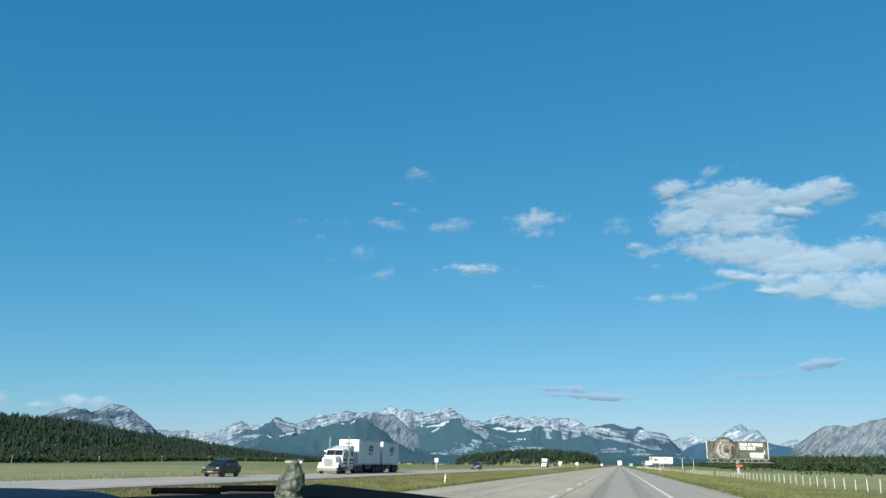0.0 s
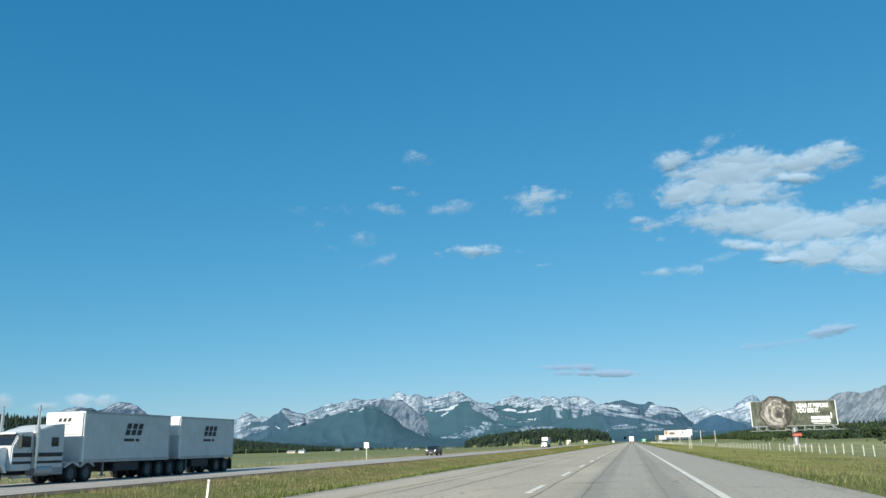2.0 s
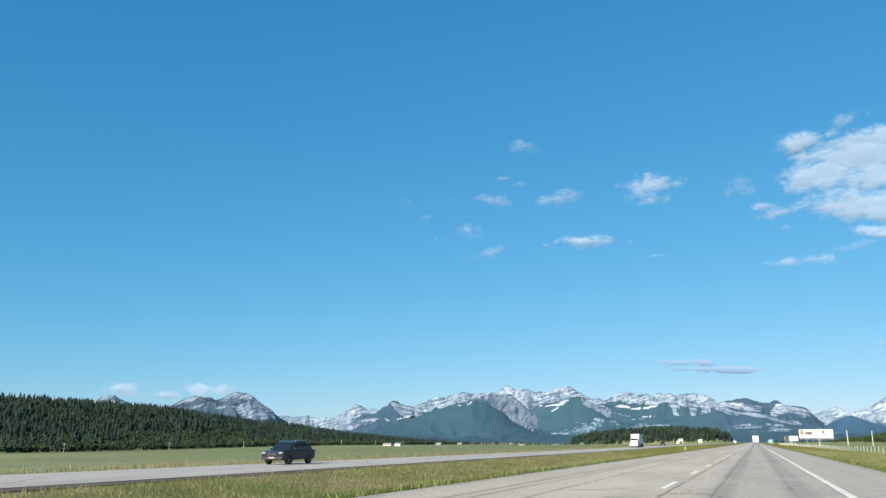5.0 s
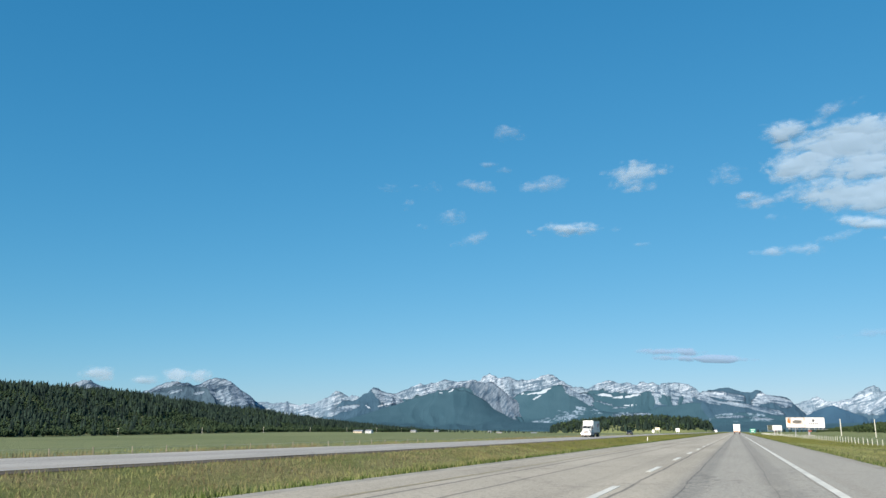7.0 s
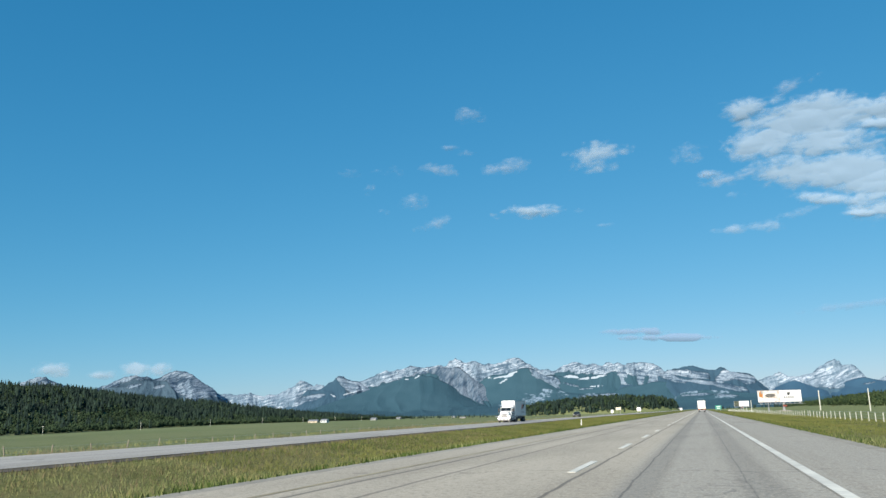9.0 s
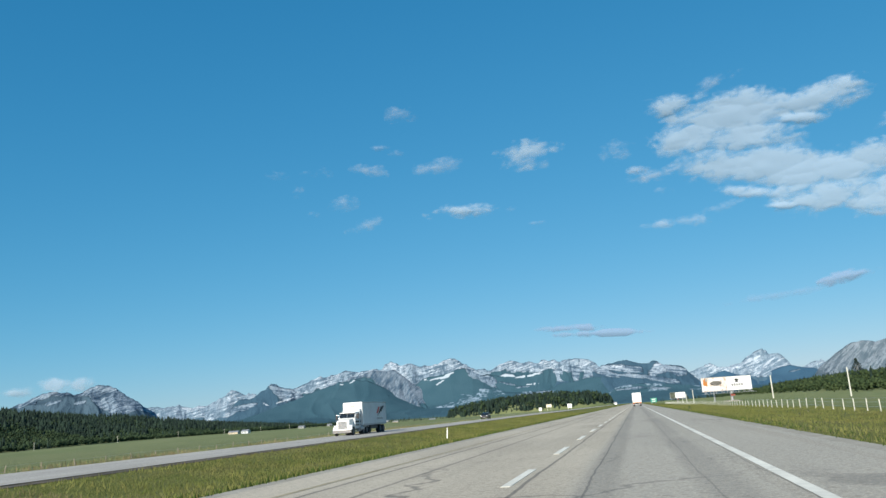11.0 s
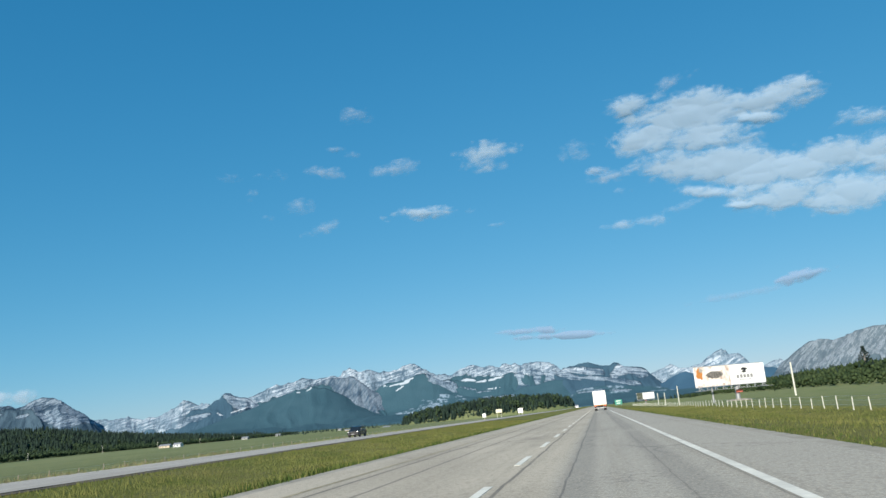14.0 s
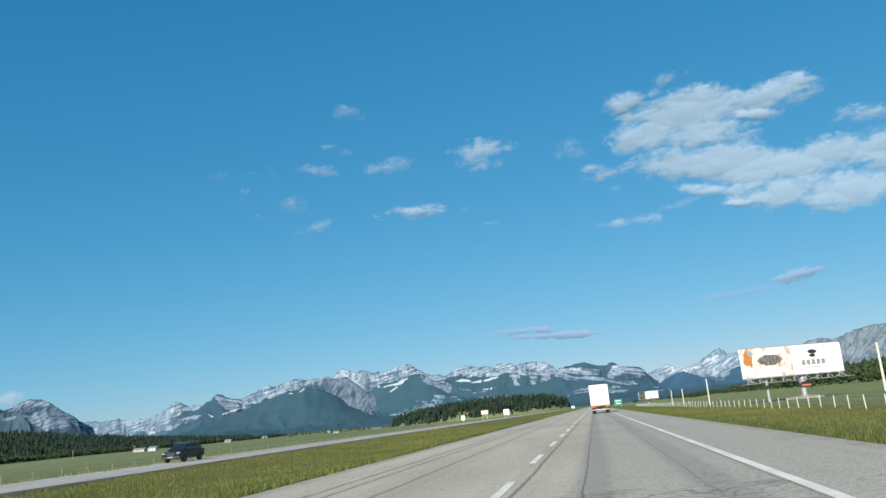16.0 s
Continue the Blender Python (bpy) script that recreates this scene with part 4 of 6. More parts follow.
# ---- clouds ----
def cloud_material(name, tint, most, wispy, full=1.2):
    m, n, l, b = nodes_of(name)
    n.remove(b)
    at = n.new("ShaderNodeNewGeometry").outputs["Position"]
    dens = n.new("ShaderNodeAttribute")
    dens.attribute_name = "vapour"
    wisp = noise_tex(n, l, at, 0.011, 9, 0.62, (1, 1, 1.5))
    fine = calc(n, l, "MULTIPLY_ADD", calc(n, l, "SUBTRACT", wisp, 0.5), wispy, dens.outputs["Fac"])
    wool = noise_tex(n, l, at, 0.034, 5, 0.55, (1, 1, 1.8))
    fine = calc(n, l, "MULTIPLY_ADD", calc(n, l, "SUBTRACT", wool, 0.5), wispy * 0.5, fine)
    thin = calc(n, l, "MULTIPLY", fine, step(n, l, dens.outputs["Fac"], 0.0, 0.12))
    alpha = calc(n, l, "MULTIPLY", step(n, l, thin, 0.02, full), most)
    white = n.new("ShaderNodeBsdfDiffuse")
    white.inputs[0].default_value = (*tint, 1)
    clear = n.new("ShaderNodeBsdfTransparent")
    s = n.new("ShaderNodeMixShader")
    l.new(alpha, s.inputs[0])
    l.new(clear.outputs[0], s.inputs[1])
    l.new(white.outputs[0], s.inputs[2])
    l.new(s.outputs[0], n["Material Output"].inputs[0])
    return m


CLOUD = cloud_material("cloud", (0.265, 0.34, 0.428), 0.72, 1.0, 1.25)
WISP = cloud_material("thin cloud", (0.31, 0.362, 0.44), 0.5, 1.7, 1.45)
VEIL = cloud_material("grey cloud", (0.17, 0.24, 0.355), 0.75, 0.6, 1.1)


def cloud(az, el, wide, high, tilt, thick, seed, puff=5.0, label="small white fair-weather cloud", material=None, lobes=()):
    """A thin bank of vapour that bears az and stands el degrees high; wide and high in degrees. lobes: the swellings
    of a large bank, each with its offset, size, tilt and thickness."""
    dist = 4650.0
    cols, rows = int(np.clip(wide * 14, 16, 330)), int(np.clip(high * 22, 14, 270))
    u, v = np.meshgrid(np.linspace(-1, 1, cols), np.linspace(-1, 1, rows))
    du, dv = u * wide / 2, v * high / 2
    t = radians(tilt)
    a = np.radians(az + (du * math.cos(t) - dv * math.sin(t)) / math.cos(radians(el)))
    e = np.radians(el - 0.1 + du * math.sin(t) + dv * math.cos(t))
    wave = (fbm(du * 0.8, dv * 1.1, seed + 31, 3) - 0.5) * 1.4
    body = fbm(du * 0.7 + seed * 7.7 + wave, dv * 1.3 - seed * 3.1 + wave * 0.8, seed, 5, 0.5)
    edge = np.full(u.shape, -1.5) if lobes else 1 - np.hypot(u, v) ** 1.5
    for ox, oy, w, h, lean, amount in lobes:
        c, s = math.cos(radians(lean)), math.sin(radians(lean))
        p, q = (du - ox) * c + (dv - oy) * s, (dv - oy) * c - (du - ox) * s
        edge = np.maximum(edge, amount - np.hypot(p / (w / 2), q / (h / 2)) ** 1.5)
    billow = 1 - fbm(du * 1.1 + wave + seed, dv * 1.9 + wave * 0.5, seed + 77, 4, 0.55, True)
    density = np.clip((edge + (body - 0.55) * 1.45 + (billow - 0.38) * 0.8) * thick, 0, 1.5) * ease(1 - np.maximum(np.abs(u), np.abs(v)), 0, 0.1)
    swell = ease(edge, -0.3, 1.4) * 2.2 + (1 - fbm(du * 0.55 + seed, dv * 0.9, seed + 78, 2, 0.4, True)) * ease(density, 0, 1.2)
    r = dist - seed * 3 - puff * swell
    away = radians(max(0.0, SUN_AZ - (az + 180.0) - 30.0))
    r = r - math.tan(away) * du * 81.0  # the bank lies across the sun's light
    x, y, z = np.sin(a) * np.cos(e) * r, np.cos(a) * np.cos(e) * r + MID_Y, np.sin(e) * r
    me = mesh_from("cloud", np.stack([x.ravel(), y.ravel(), z.ravel()], 1), grid_faces(rows, cols))
    att = me.attributes.new("vapour", "FLOAT", "POINT")
    att.data.foreach_set("value", density.ravel().astype(np.float32))
    smooth(me)
    me.materials.append(material or (WISP if wide < 5 else CLOUD))
    return tagged(new("cloud", me), label, "cloud", "scattered clouds", "structure")


BIG = "large billowing white cloud with a grey base"
STREAK = "thin grey-violet streak of cloud"
cloud(14.2, 16.4, 26.0, 13.0, 0, 1.15, 3, 9, BIG, None, (
    (-9.1, 3.5, 3.5, 1.7, 1, 1.35), (0.4, 2.1, 6.3, 2.0, 4, 1.30), (1.8, 2.5, 2.9, 1.2, -3, 1.30), (-5.3, 2.2, 7.9, 3.1, -6, 1.50), (-7.8, 1.1, 4.8, 2.6, 1, 1.45),
    (-4.7, 0.6, 6.8, 2.3, -5, 1.45), (-1.3, 1.1, 3.7, 1.0, -7, 1.20), (-6.8, -0.8, 5.1, 2.3, -8, 1.45), (-3.6, -1.3, 6.7, 2.4, -7, 1.45), (-0.5, -2.5, 8.3, 2.4, -5, 1.40),
    (2.7, -2.0, 4.7, 2.3, -1, 1.30), (-4.5, -3.2, 4.6, 1.0, -12, 1.25), (-0.3, -3.9, 8.0, 2.6, -5, 1.30), (3.1, -4.7, 5.3, 2.5, -5, 1.35), (-3.0, -4.3, 3.1, 0.8, -4, 1.20), (4.6, -0.3, 4.6, 1.6, -4, 0.95), (6.4, -2.7, 6.4, 3.1, -3, 1.30)))
cloud(8.0, 20.9, 4.4, 1.1, 14, 0.6, 9)
cloud(-5.6, 18.0, 5.4, 2.6, 4, 0.88, 14)
cloud(-12.6, 17.6, 4.3, 1.4, 9, 0.95, 15)
cloud(-10.3, 14.4, 7.2, 1.25, -2, 1.35, 16, 8)
cloud(1.85, 16.0, 1.6, 0.7, 0, 0.9, 39)
cloud(3.5, 14.3, 1.7, 0.7, 0, 0.8, 40)
cloud(-16.6, 19.2, 1.6, 0.5, 0, 0.7, 41)
cloud(-3.9, 5.5, 5.6, 0.62, -2, 1.4, 17, 5, STREAK, VEIL)
cloud(-1.9, 5.0, 8.6, 0.62, -3, 1.7, 42, 5, STREAK, VEIL)
cloud(14.3, 7.05, 4.3, 0.95, 7, 1.6, 18, 9, STREAK, VEIL)
cloud(9.4, 6.3, 7.4, 0.75, 3, 0.6, 19, 5, STREAK, VEIL)
cloud(3.3, 15.5, 4.6, 1.20, 5, 1.2, 20)
cloud(0.7, 17.5, 2.9, 1.7, 10, 0.55, 21)
cloud(2.0, 15.9, 1.9, 0.75, 0, 0.76, 22)
cloud(-22.8, 16.4, 1.7, 1.35, 0, 0.90, 23)
cloud(-17.8, 17.7, 3.8, 1.20, -10, 0.81, 24)
cloud(-14.7, 21.5, 3.0, 1.4, 6, 0.55, 25)
cloud(-21.5, 17.6, 2.8, 1.05, 0, 0.66, 26)
cloud(-19.4, 15.4, 2.8, 1.35, 10, 0.66, 27)
cloud(-17.9, 13.8, 3.5, 1.05, 14, 0.66, 28)
cloud(-24.3, 17.5, 2.5, 0.90, 0, 0.52, 29)
cloud(-21.6, 14.7, 1.4, 0.75, 0, 0.76, 30)
cloud(3.1, 12.0, 3.2, 0.83, 0, 0.81, 31)
cloud(5.4, 12.0, 3.2, 0.98, 0, 0.81, 32)
cloud(7.3, 12.6, 3.5, 0.90, 8, 0.57, 33)
cloud(-37.85, 3.75, 4.0, 1.5, 0, 1.9, 34, 8)
cloud(-43.6, 3.75, 3.0, 1.4, 0, 1.3, 35, 8)
cloud(-40.6, 3.4, 2.6, 0.9, 0, 1.1, 38, 8)
cloud(-15.4, 18.8, 1.9, 0.75, 0, 0.57, 36)
cloud(-5.4, 13.1, 2.0, 0.45, 0, 0.57, 37)


# ---- billboards ----
def lettering(text, size, material, parent, at, spread=1.0, weight=0.0, name="lettering"):
    """Raised flat letters in the built-in font, read from -y."""
    cu = bpy.data.curves.new(name, "FONT")
    cu.body, cu.size, cu.extrude, cu.offset = text, size, 0.006, weight
    cu.space_line = 0.9
    tmp = bpy.data.objects.new("tmp", cu)
    me = bpy.data.meshes.new_from_object(tmp)
    bpy.data.objects.remove(tmp)
    me.materials.append(material)
    ob = new(name, me)
    ob.parent = parent
    ob.matrix_local = at @ Matrix.Diagonal((spread, 1, 1, 1))
    return ob


def print_material(name, stops, scale, stretch=(1, 1, 1)):
    m, n, l, b = nodes_of(name)
    at = n.new("ShaderNodeTexCoord").outputs["Object"]
    c = ramp(n, stops)
    l.new(noise_tex(n, l, at, scale, 7, 0.65, stretch), c.inputs[0])
    l.new(c.outputs[0], b.inputs["Base Color"])
    b.inputs["Roughness"].default_value = 0.55
    return m


MEADOW_PRINT = print_material("printed meadow", ((0.3, (0.015, 0.02, 0.013)), (0.43, (0.045, 0.055, 0.037)), (0.56, (0.105, 0.115, 0.085)), (0.7, (0.24, 0.24, 0.2))), 1.1, (1, 1, 0.55))
FUR_PRINT = print_material("printed brown fur", ((0.34, (0.045, 0.042, 0.038)), (0.5, (0.13, 0.12, 0.108)), (0.66, (0.27, 0.255, 0.235))), 3.4, (1, 1, 0.5))
FUR_DARK = print_material("printed dark fur", ((0.3, (0.015, 0.014, 0.013)), (0.7, (0.085, 0.075, 0.066))), 2.2)
FUR_PALE = print_material("printed pale fur", ((0.34, (0.2, 0.19, 0.175)), (0.64, (0.42, 0.4, 0.37))), 3.6, (1, 1, 0.5))
WARM_PRINT = print_material("printed warm blur", ((0.3, (0.5, 0.3, 0.2)), (0.45, (0.75, 0.72, 0.68)), (0.62, (0.36, 0.24, 0.18)), (0.8, (0.8, 0.78, 0.74))), 0.55, (1, 1, 0.6))
INK = plain("black print", (0.02, 0.02, 0.022), 0.6, 0, 0.1, 5.0, 0.0)
GREY_INK = plain("grey print", (0.25, 0.25, 0.25), 0.6, 0, 0.2, 5.0, 0.0)
PLATE = plain("faded red enamel", (0.5, 0.14, 0.1), 0.5, 0, 0.2, 6.0, 0.0)
BRIGHT = plain("white vinyl", (0.82, 0.82, 0.81), 0.5, 0, 0.06, 2.0, 0.0)


def billboard(label, left, right, z0, z1, face, column_u, base_z, red_z):
    """A long advertising board on one thick steel column. left and right: the ends of its face."""
    a, b = Vector((*left, 0)), Vector((*right, 0))
    width = (b - a).length
    rz = math.degrees(math.atan2(b.y - a.y, b.x - a.x))
    root = thing("billboard", label, "billboard", "", pose(a.x, a.y, base_z, 0, 0, rz))
    h0, h1 = z0 - base_z, z1 - base_z
    panels = 12
    for i in range(panels):
        bm = B()
        box(bm, width * i / panels + 0.006, width * (i + 1) / panels - 0.006, 0, 0.06, h0, h1, 0.008)
        part("panel", bm, face(i / panels), root)
    for x0, x1, y0, y1 in ((-0.12, width + 0.12, -0.03, 0.1),):
        part("frame", box(B(), x0, x1, y0, y1, h0 - 0.14, h0 - 0.01, 0.02), STEEL, root)
        part("frame", box(B(), x0, x1, y0 + 0.05, y1, h1 + 0.01, h1 + 0.1, 0.02), STEEL, root)
    for x0 in (-0.12, width + 0.01):
        part("frame", box(B(), x0, x0 + 0.11, -0.02, 0.09, h0, h1, 0.02), BRIGHT, root, "white end trim")
    col = width * column_u
    part("column", rod(B(), (col, 0.75, -0.6), (col, 0.75, h1 - 0.6), 0.46, 0.44, 20), GALV, root, "thick grey steel column")
    part("collar", rod(B(), (col, 0.75, 0.0), (col, 0.75, 0.25), 0.62, 0.62, 20), CONCRETE, root)
    for hz in (h0 + 0.5, h1 - 0.6):
        part("beam", box(B(), 0.3, width - 0.3, 0.35, 0.6, hz, hz + 0.28, 0.02), STEEL, root)
    for i in range(9):
        x = 0.7 + (width - 1.4) * i / 8
        part("upright", box(B(), x - 0.05, x + 0.05, 0.07, 0.34, h0 - 0.75, h1 - 0.1, 0.01), STEEL, root)
    # the walkway for the fitters, with its struts, rail and lamps
    part("walkway", box(B(), -0.6, width + 0.9, -0.95, -0.15, h0 - 0.83, h0 - 0.75, 0.01), GALV, root, "steel grating walkway")
    for i in range(9):
        x = 0.7 + (width - 1.4) * i / 8
        bm = B()
        rod(bm, (x, 0.2, h0 - 0.05), (x, -0.9, h0 - 0.76), 0.03, None, 6)
        rod(bm, (x, 0.2, h0 - 0.79), (x, -0.9, h0 - 0.79), 0.035, None, 6)
        part("strut", bm, GALV, root)
    for x0, x1 in ((0.2, 1.2), (width - 1.3, width - 0.2)):
        bm = B()
        rod(bm, (x0, -0.9, h0 - 0.76), (x1, -0.1, h0 - 0.05), 0.035, None, 6)
        rod(bm, (x1, -0.9, h0 - 0.76), (x0, -0.1, h0 - 0.05), 0.035, None, 6)
        part("brace", bm, GALV, root)
    for i in range(4):
        x = width * (i + 0.5) / 4
        lamp = part("floodlight", box(B(), x - 0.3, x + 0.3, -1.25, -1.0, h0 - 0.72, h0 - 0.58, 0.03), STEEL, root)
        part("lens", box(B(), x - 0.27, x + 0.27, -1.2, -1.05, h0 - 0.579, h0 - 0.57), LENS, lamp)
    part("sign", box(B(), col - 0.75, col + 0.75, -0.02, 0.06, red_z, red_z + 0.62, 0.02), PLATE, root, "small red owner's plate")
    part("rubble", bmesh_mound(2.6, 0.45), GRAVEL, root, "", Matrix.Translation((col, 0.75, -0.22)))
    return root, width, h0, h1


def bmesh_mound(radius, height):
    bm = B()
    bmesh.ops.create_icosphere(bm, subdivisions=3, radius=1)
    for v in bm.verts:
        d = noise.noise(v.co * 3.1) * 0.16
        v.co = Vector((v.co.x * radius * (1 + d), v.co.y * radius * (1 + d), v.co.z * height * (1 + d)))
    return bm


def blot(name, cx, cz, rx, rz, depth, material, parent, rough=0.1, seed=0.0):
    """A flat printed shape with an uneven round outline, standing just off a panel."""
    bm = B()
    ring = [[], []]
    k = 40
    for i in range(k):
        a = i / k * 2 * math.pi
        d = 1 + rough * noise.noise(Vector((math.cos(a) * 2.3 + seed, math.sin(a) * 2.3, seed)))
        for j, y in enumerate((-depth, -depth + 0.05)):
            ring[j].append(bm.verts.new((cx + math.cos(a) * rx * d, y, cz + math.sin(a) * rz * d)))
    bm.faces.new(ring[0][::-1])
    bm.faces.new(ring[1])
    for i in range(k):
        bm.faces.new((ring[0][i], ring[0][(i + 1) % k], ring[1][(i + 1) % k], ring[1][i]))
    bmesh.ops.recalc_face_normals(bm, faces=bm.faces)
    return part(name, bm, material, parent)


root, width, h0, h1 = billboard("wide roadside billboard with a brown shape on a printed meadow", (20.28, 199.4), (34.2, 202.7), 2.95, 6.93, lambda u: MEADOW_PRINT, 0.51, -0.45, 1.65)
cut = blot("cutout", 4.1, h0 + 2.25, 2.75, 2.75, 0.16, FUR_DARK, root, 0.08, 1.0)
tagged(cut, "rounded brown cut-out rising over the board's top edge")
for cx, cz, rx, rz, d, mt, sd in ((4.0, 2.2, 2.4, 2.4, 0.17, FUR_PRINT, 2.0), (4.1, 2.15, 1.9, 2.0, 0.175, FUR_PALE, 3.0), (4.25, 2.2, 1.6, 1.75, 0.18, FUR_PRINT, 11.0), (4.35, 2.1, 1.15, 1.35, 0.185, FUR_PALE, 13.0),
                                  (4.45, 2.1, 0.85, 1.1, 0.19, FUR_PRINT, 4.0), (4.6, 1.65, 0.5, 0.75, 0.2, FUR_DARK, 5.0), (4.5, 0.95, 0.5, 0.36, 0.21, FUR_PALE, 6.0), (5.95, 1.7, 0.5, 1.3, 0.195, FUR_DARK, 15.0)):
    blot("print", cx, h0 + cz, rx, rz, d, mt, root, 0.22, sd)
lettering("HEAR IT BEFORE", 0.9, BRIGHT, root, pose(7.7, -0.012, h0 + 2.93, 90), 0.82, 0.045)
lettering("YOU SEE IT.", 0.9, BRIGHT, root, pose(7.7, -0.012, h0 + 2.1, 90), 0.82, 0.045)
for i, (x0, x1, z0, z1) in enumerate(((10.0, 13.2, 0.98, 1.42), (10.0, 11.2, 0.42, 0.82), (11.35, 13.2, 0.42, 0.82), (10.3, 13.1, 0.18, 0.26))):
    part("caption", box(B(), x0, x1, -0.014, 0.0, h0 + z0, h0 + z1), BRIGHT, root, "white caption bar")
blot("print", 13.45, h0 + 1.55, 0.12, 0.5, 0.015, BRIGHT, root, 0.3, 3.3)

root, width, h0, h1 = billboard("white roadside billboard with a blurred warm print and dark emblem", (19.74, 554.3), (34.53, 561.4), 2.8, 6.8, lambda u: WARM_PRINT if u < 0.42 else BRIGHT, 0.6, -0.35, 1.5)
for cx, cz, rx, rz, mt, sd in ((1.1, 2.5, 0.7, 1.3, AMBER, 1.0), (0.9, 1.0, 0.8, 0.7, BRIGHT, 2.0), (4.6, 2.3, 1.9, 0.75, FUR_PRINT, 3.0), (4.3, 0.75, 2.5, 0.5, BRIGHT, 4.0), (4.9, 3.3, 1.6, 0.35, BRIGHT, 5.0), (1.5, 3.3, 0.45, 0.4, FUR_PALE, 6.0)):
    blot("print", cx, h0 + cz, rx, rz, 0.02 + 0.003 * sd, mt, root, 0.3, sd)
blot("emblem", 11.7, h0 + 3.0, 0.75, 0.3, 0.02, INK, root, 0.25, 2.0)
blot("emblem", 11.6, h0 + 2.45, 0.5, 0.24, 0.022, INK, root, 0.35, 4.0)
for i in range(5):
    part("caption", box(B(), 9.7 + i * 0.82, 10.3 + i * 0.82, -0.014, 0.0, h0 + 1.2, h0 + 1.9), GREY_INK, root, "grey caption bar")
part("caption", box(B(), 10.3, 13.2, -0.014, 0.0, h0 + 0.8, h0 + 0.92), GREY_INK, root, "grey caption bar")
for x in (3.9,):
    part("column", rod(B(), (x, 0.6, -0.6), (x, 0.6, h0 + 0.2), 0.2, None, 12), GALV, root)

root, width, h0, h1 = billboard("small far white billboard above the verge", (23.5, 884), (34.0, 890), 2.2, 6.0, lambda u: BRIGHT if u > 0.3 else MEADOW_PRINT, 0.5, -0.4, 1.4)


# ---- road signs and posts ----
def post_sign(label, x, y, top, wide, high, face, posts=1, thick=0.05, rz=0.0, bar=None, post_material=PALE_WOOD):
    z = float(land(x, y))
    root = thing("road_sign", label, "road sign", "", pose(x, y, z, 0, 0, rz))
    for i in range(posts):
        px = 0 if posts == 1 else (i / (posts - 1) - 0.5) * wide * (0.66 if wide > 1.5 else 0.3)
        part("post", box(B(), px - thick, px + thick, 0.02, 0.02 + 2 * thick, -0.5, top - z - 0.08, 0.008), post_material, root)
    part("panel", box(B(), -wide / 2, wide / 2, -0.012, 0.012, top - z - high, top - z, 0.006), face, root)
    if bar:
        for k in range(bar[1]):
            w = wide * (0.32 - 0.06 * (k % 2))
            zz = top - z - high * (0.28 + 0.44 * k / max(1, bar[1] - 1))
            part("caption", box(B(), -w, w, -0.018, -0.0125, zz - high * 0.06, zz + high * 0.06), bar[0], root)
    return root


post_sign("white rectangular road sign on two slim posts in the grass", 8.4, 177.0, 2.5, 0.8, 0.8, BRIGHT, 2, 0.028)
post_sign("white road sign on a post beyond the oncoming carriageway", -37.6, 168.6, 1.92, 0.74, 0.8, BRIGHT, bar=(INK, 2))
post_sign("pale road sign on two posts beside the highway", -63.0, 902.0, 4.2, 4.0, 2.2, plain("pale sign", (0.62, 0.58, 0.45), 0.6, 0, 0.1, 2.0, 0.0), 2, 0.09)
post_sign("white road sign on two posts beside the highway", -40.5, 810.0, 3.2, 2.6, 2.4, BRIGHT, 2, 0.08)
post_sign("white road sign on a post by the median", -54.0, 768.0, 2.0, 1.6, 1.8, BRIGHT, 1, 0.06)
post_sign("green highway guide sign on two posts", 12.0, 877.0, 3.3, 4.2, 3.0, TEAL, 2, 0.1, bar=(BRIGHT, 2), post_material=GALV)


def delineator(x, y):
    z = float(land(x, y))
    root = thing("marker_post", "slim white plastic marker post in the grass", "marker post", "marker posts", pose(x, y, z, 0, 4, 0))
    part("post", box(B(), -0.05, 0.05, -0.02, 0.02, -0.2, 1.05, 0.01), BRIGHT, root)
    part("reflector", box(B(), -0.035, 0.035, -0.026, -0.021, 0.85, 1.0, 0.002), GALV, root)
    return root


delineator(-18.9, 89.4)
delineator(-19.1, 383.0)


def utility_pole(x, y, height, radius, label="bare weathered wooden pole in the grass"):
    z = float(land(x, y))
    root = thing("pole", label, "pole", "", pose(x, y, z, 0, 0, 0))
    part("shaft", rod(B(), (0, 0, -0.6), (0, 0, height), radius, radius * 0.78, 12), PALE_WOOD, root)
    part("cap", rod(B(), (0, 0, height), (0, 0, height + 0.03), radius * 0.8, radius * 0.6, 12), GALV, root)
    return root


utility_pole(41.0, 566.0, 7.0, 0.2)
utility_pole(18.7, 583.0, 4.4, 0.13)
utility_pole(19.0, 626.0, 3.6, 0.12)
utility_pole(18.8, 650.0, 3.6, 0.12)
utility_pole(40.0, 470.0, 5.5, 0.14)
for i in range(9):
    y = 560.0 + 165 * i
    mast = utility_pole(-610 - 0.09 * (y - 760), y, 9.0, 0.16, "far wooden power pole at the foot of the forest")
    part("crossarm", box(B(), -1.3, 1.3, -0.08, 0.06, 8.3, 8.5, 0.01), WOOD, mast)
    for u in (-1.15, -0.5, 0.5, 1.15):
        part("insulator", rod(B(), (u, 0, 8.5), (u, 0, 8.72), 0.05, 0.03, 8), GALV, mast)


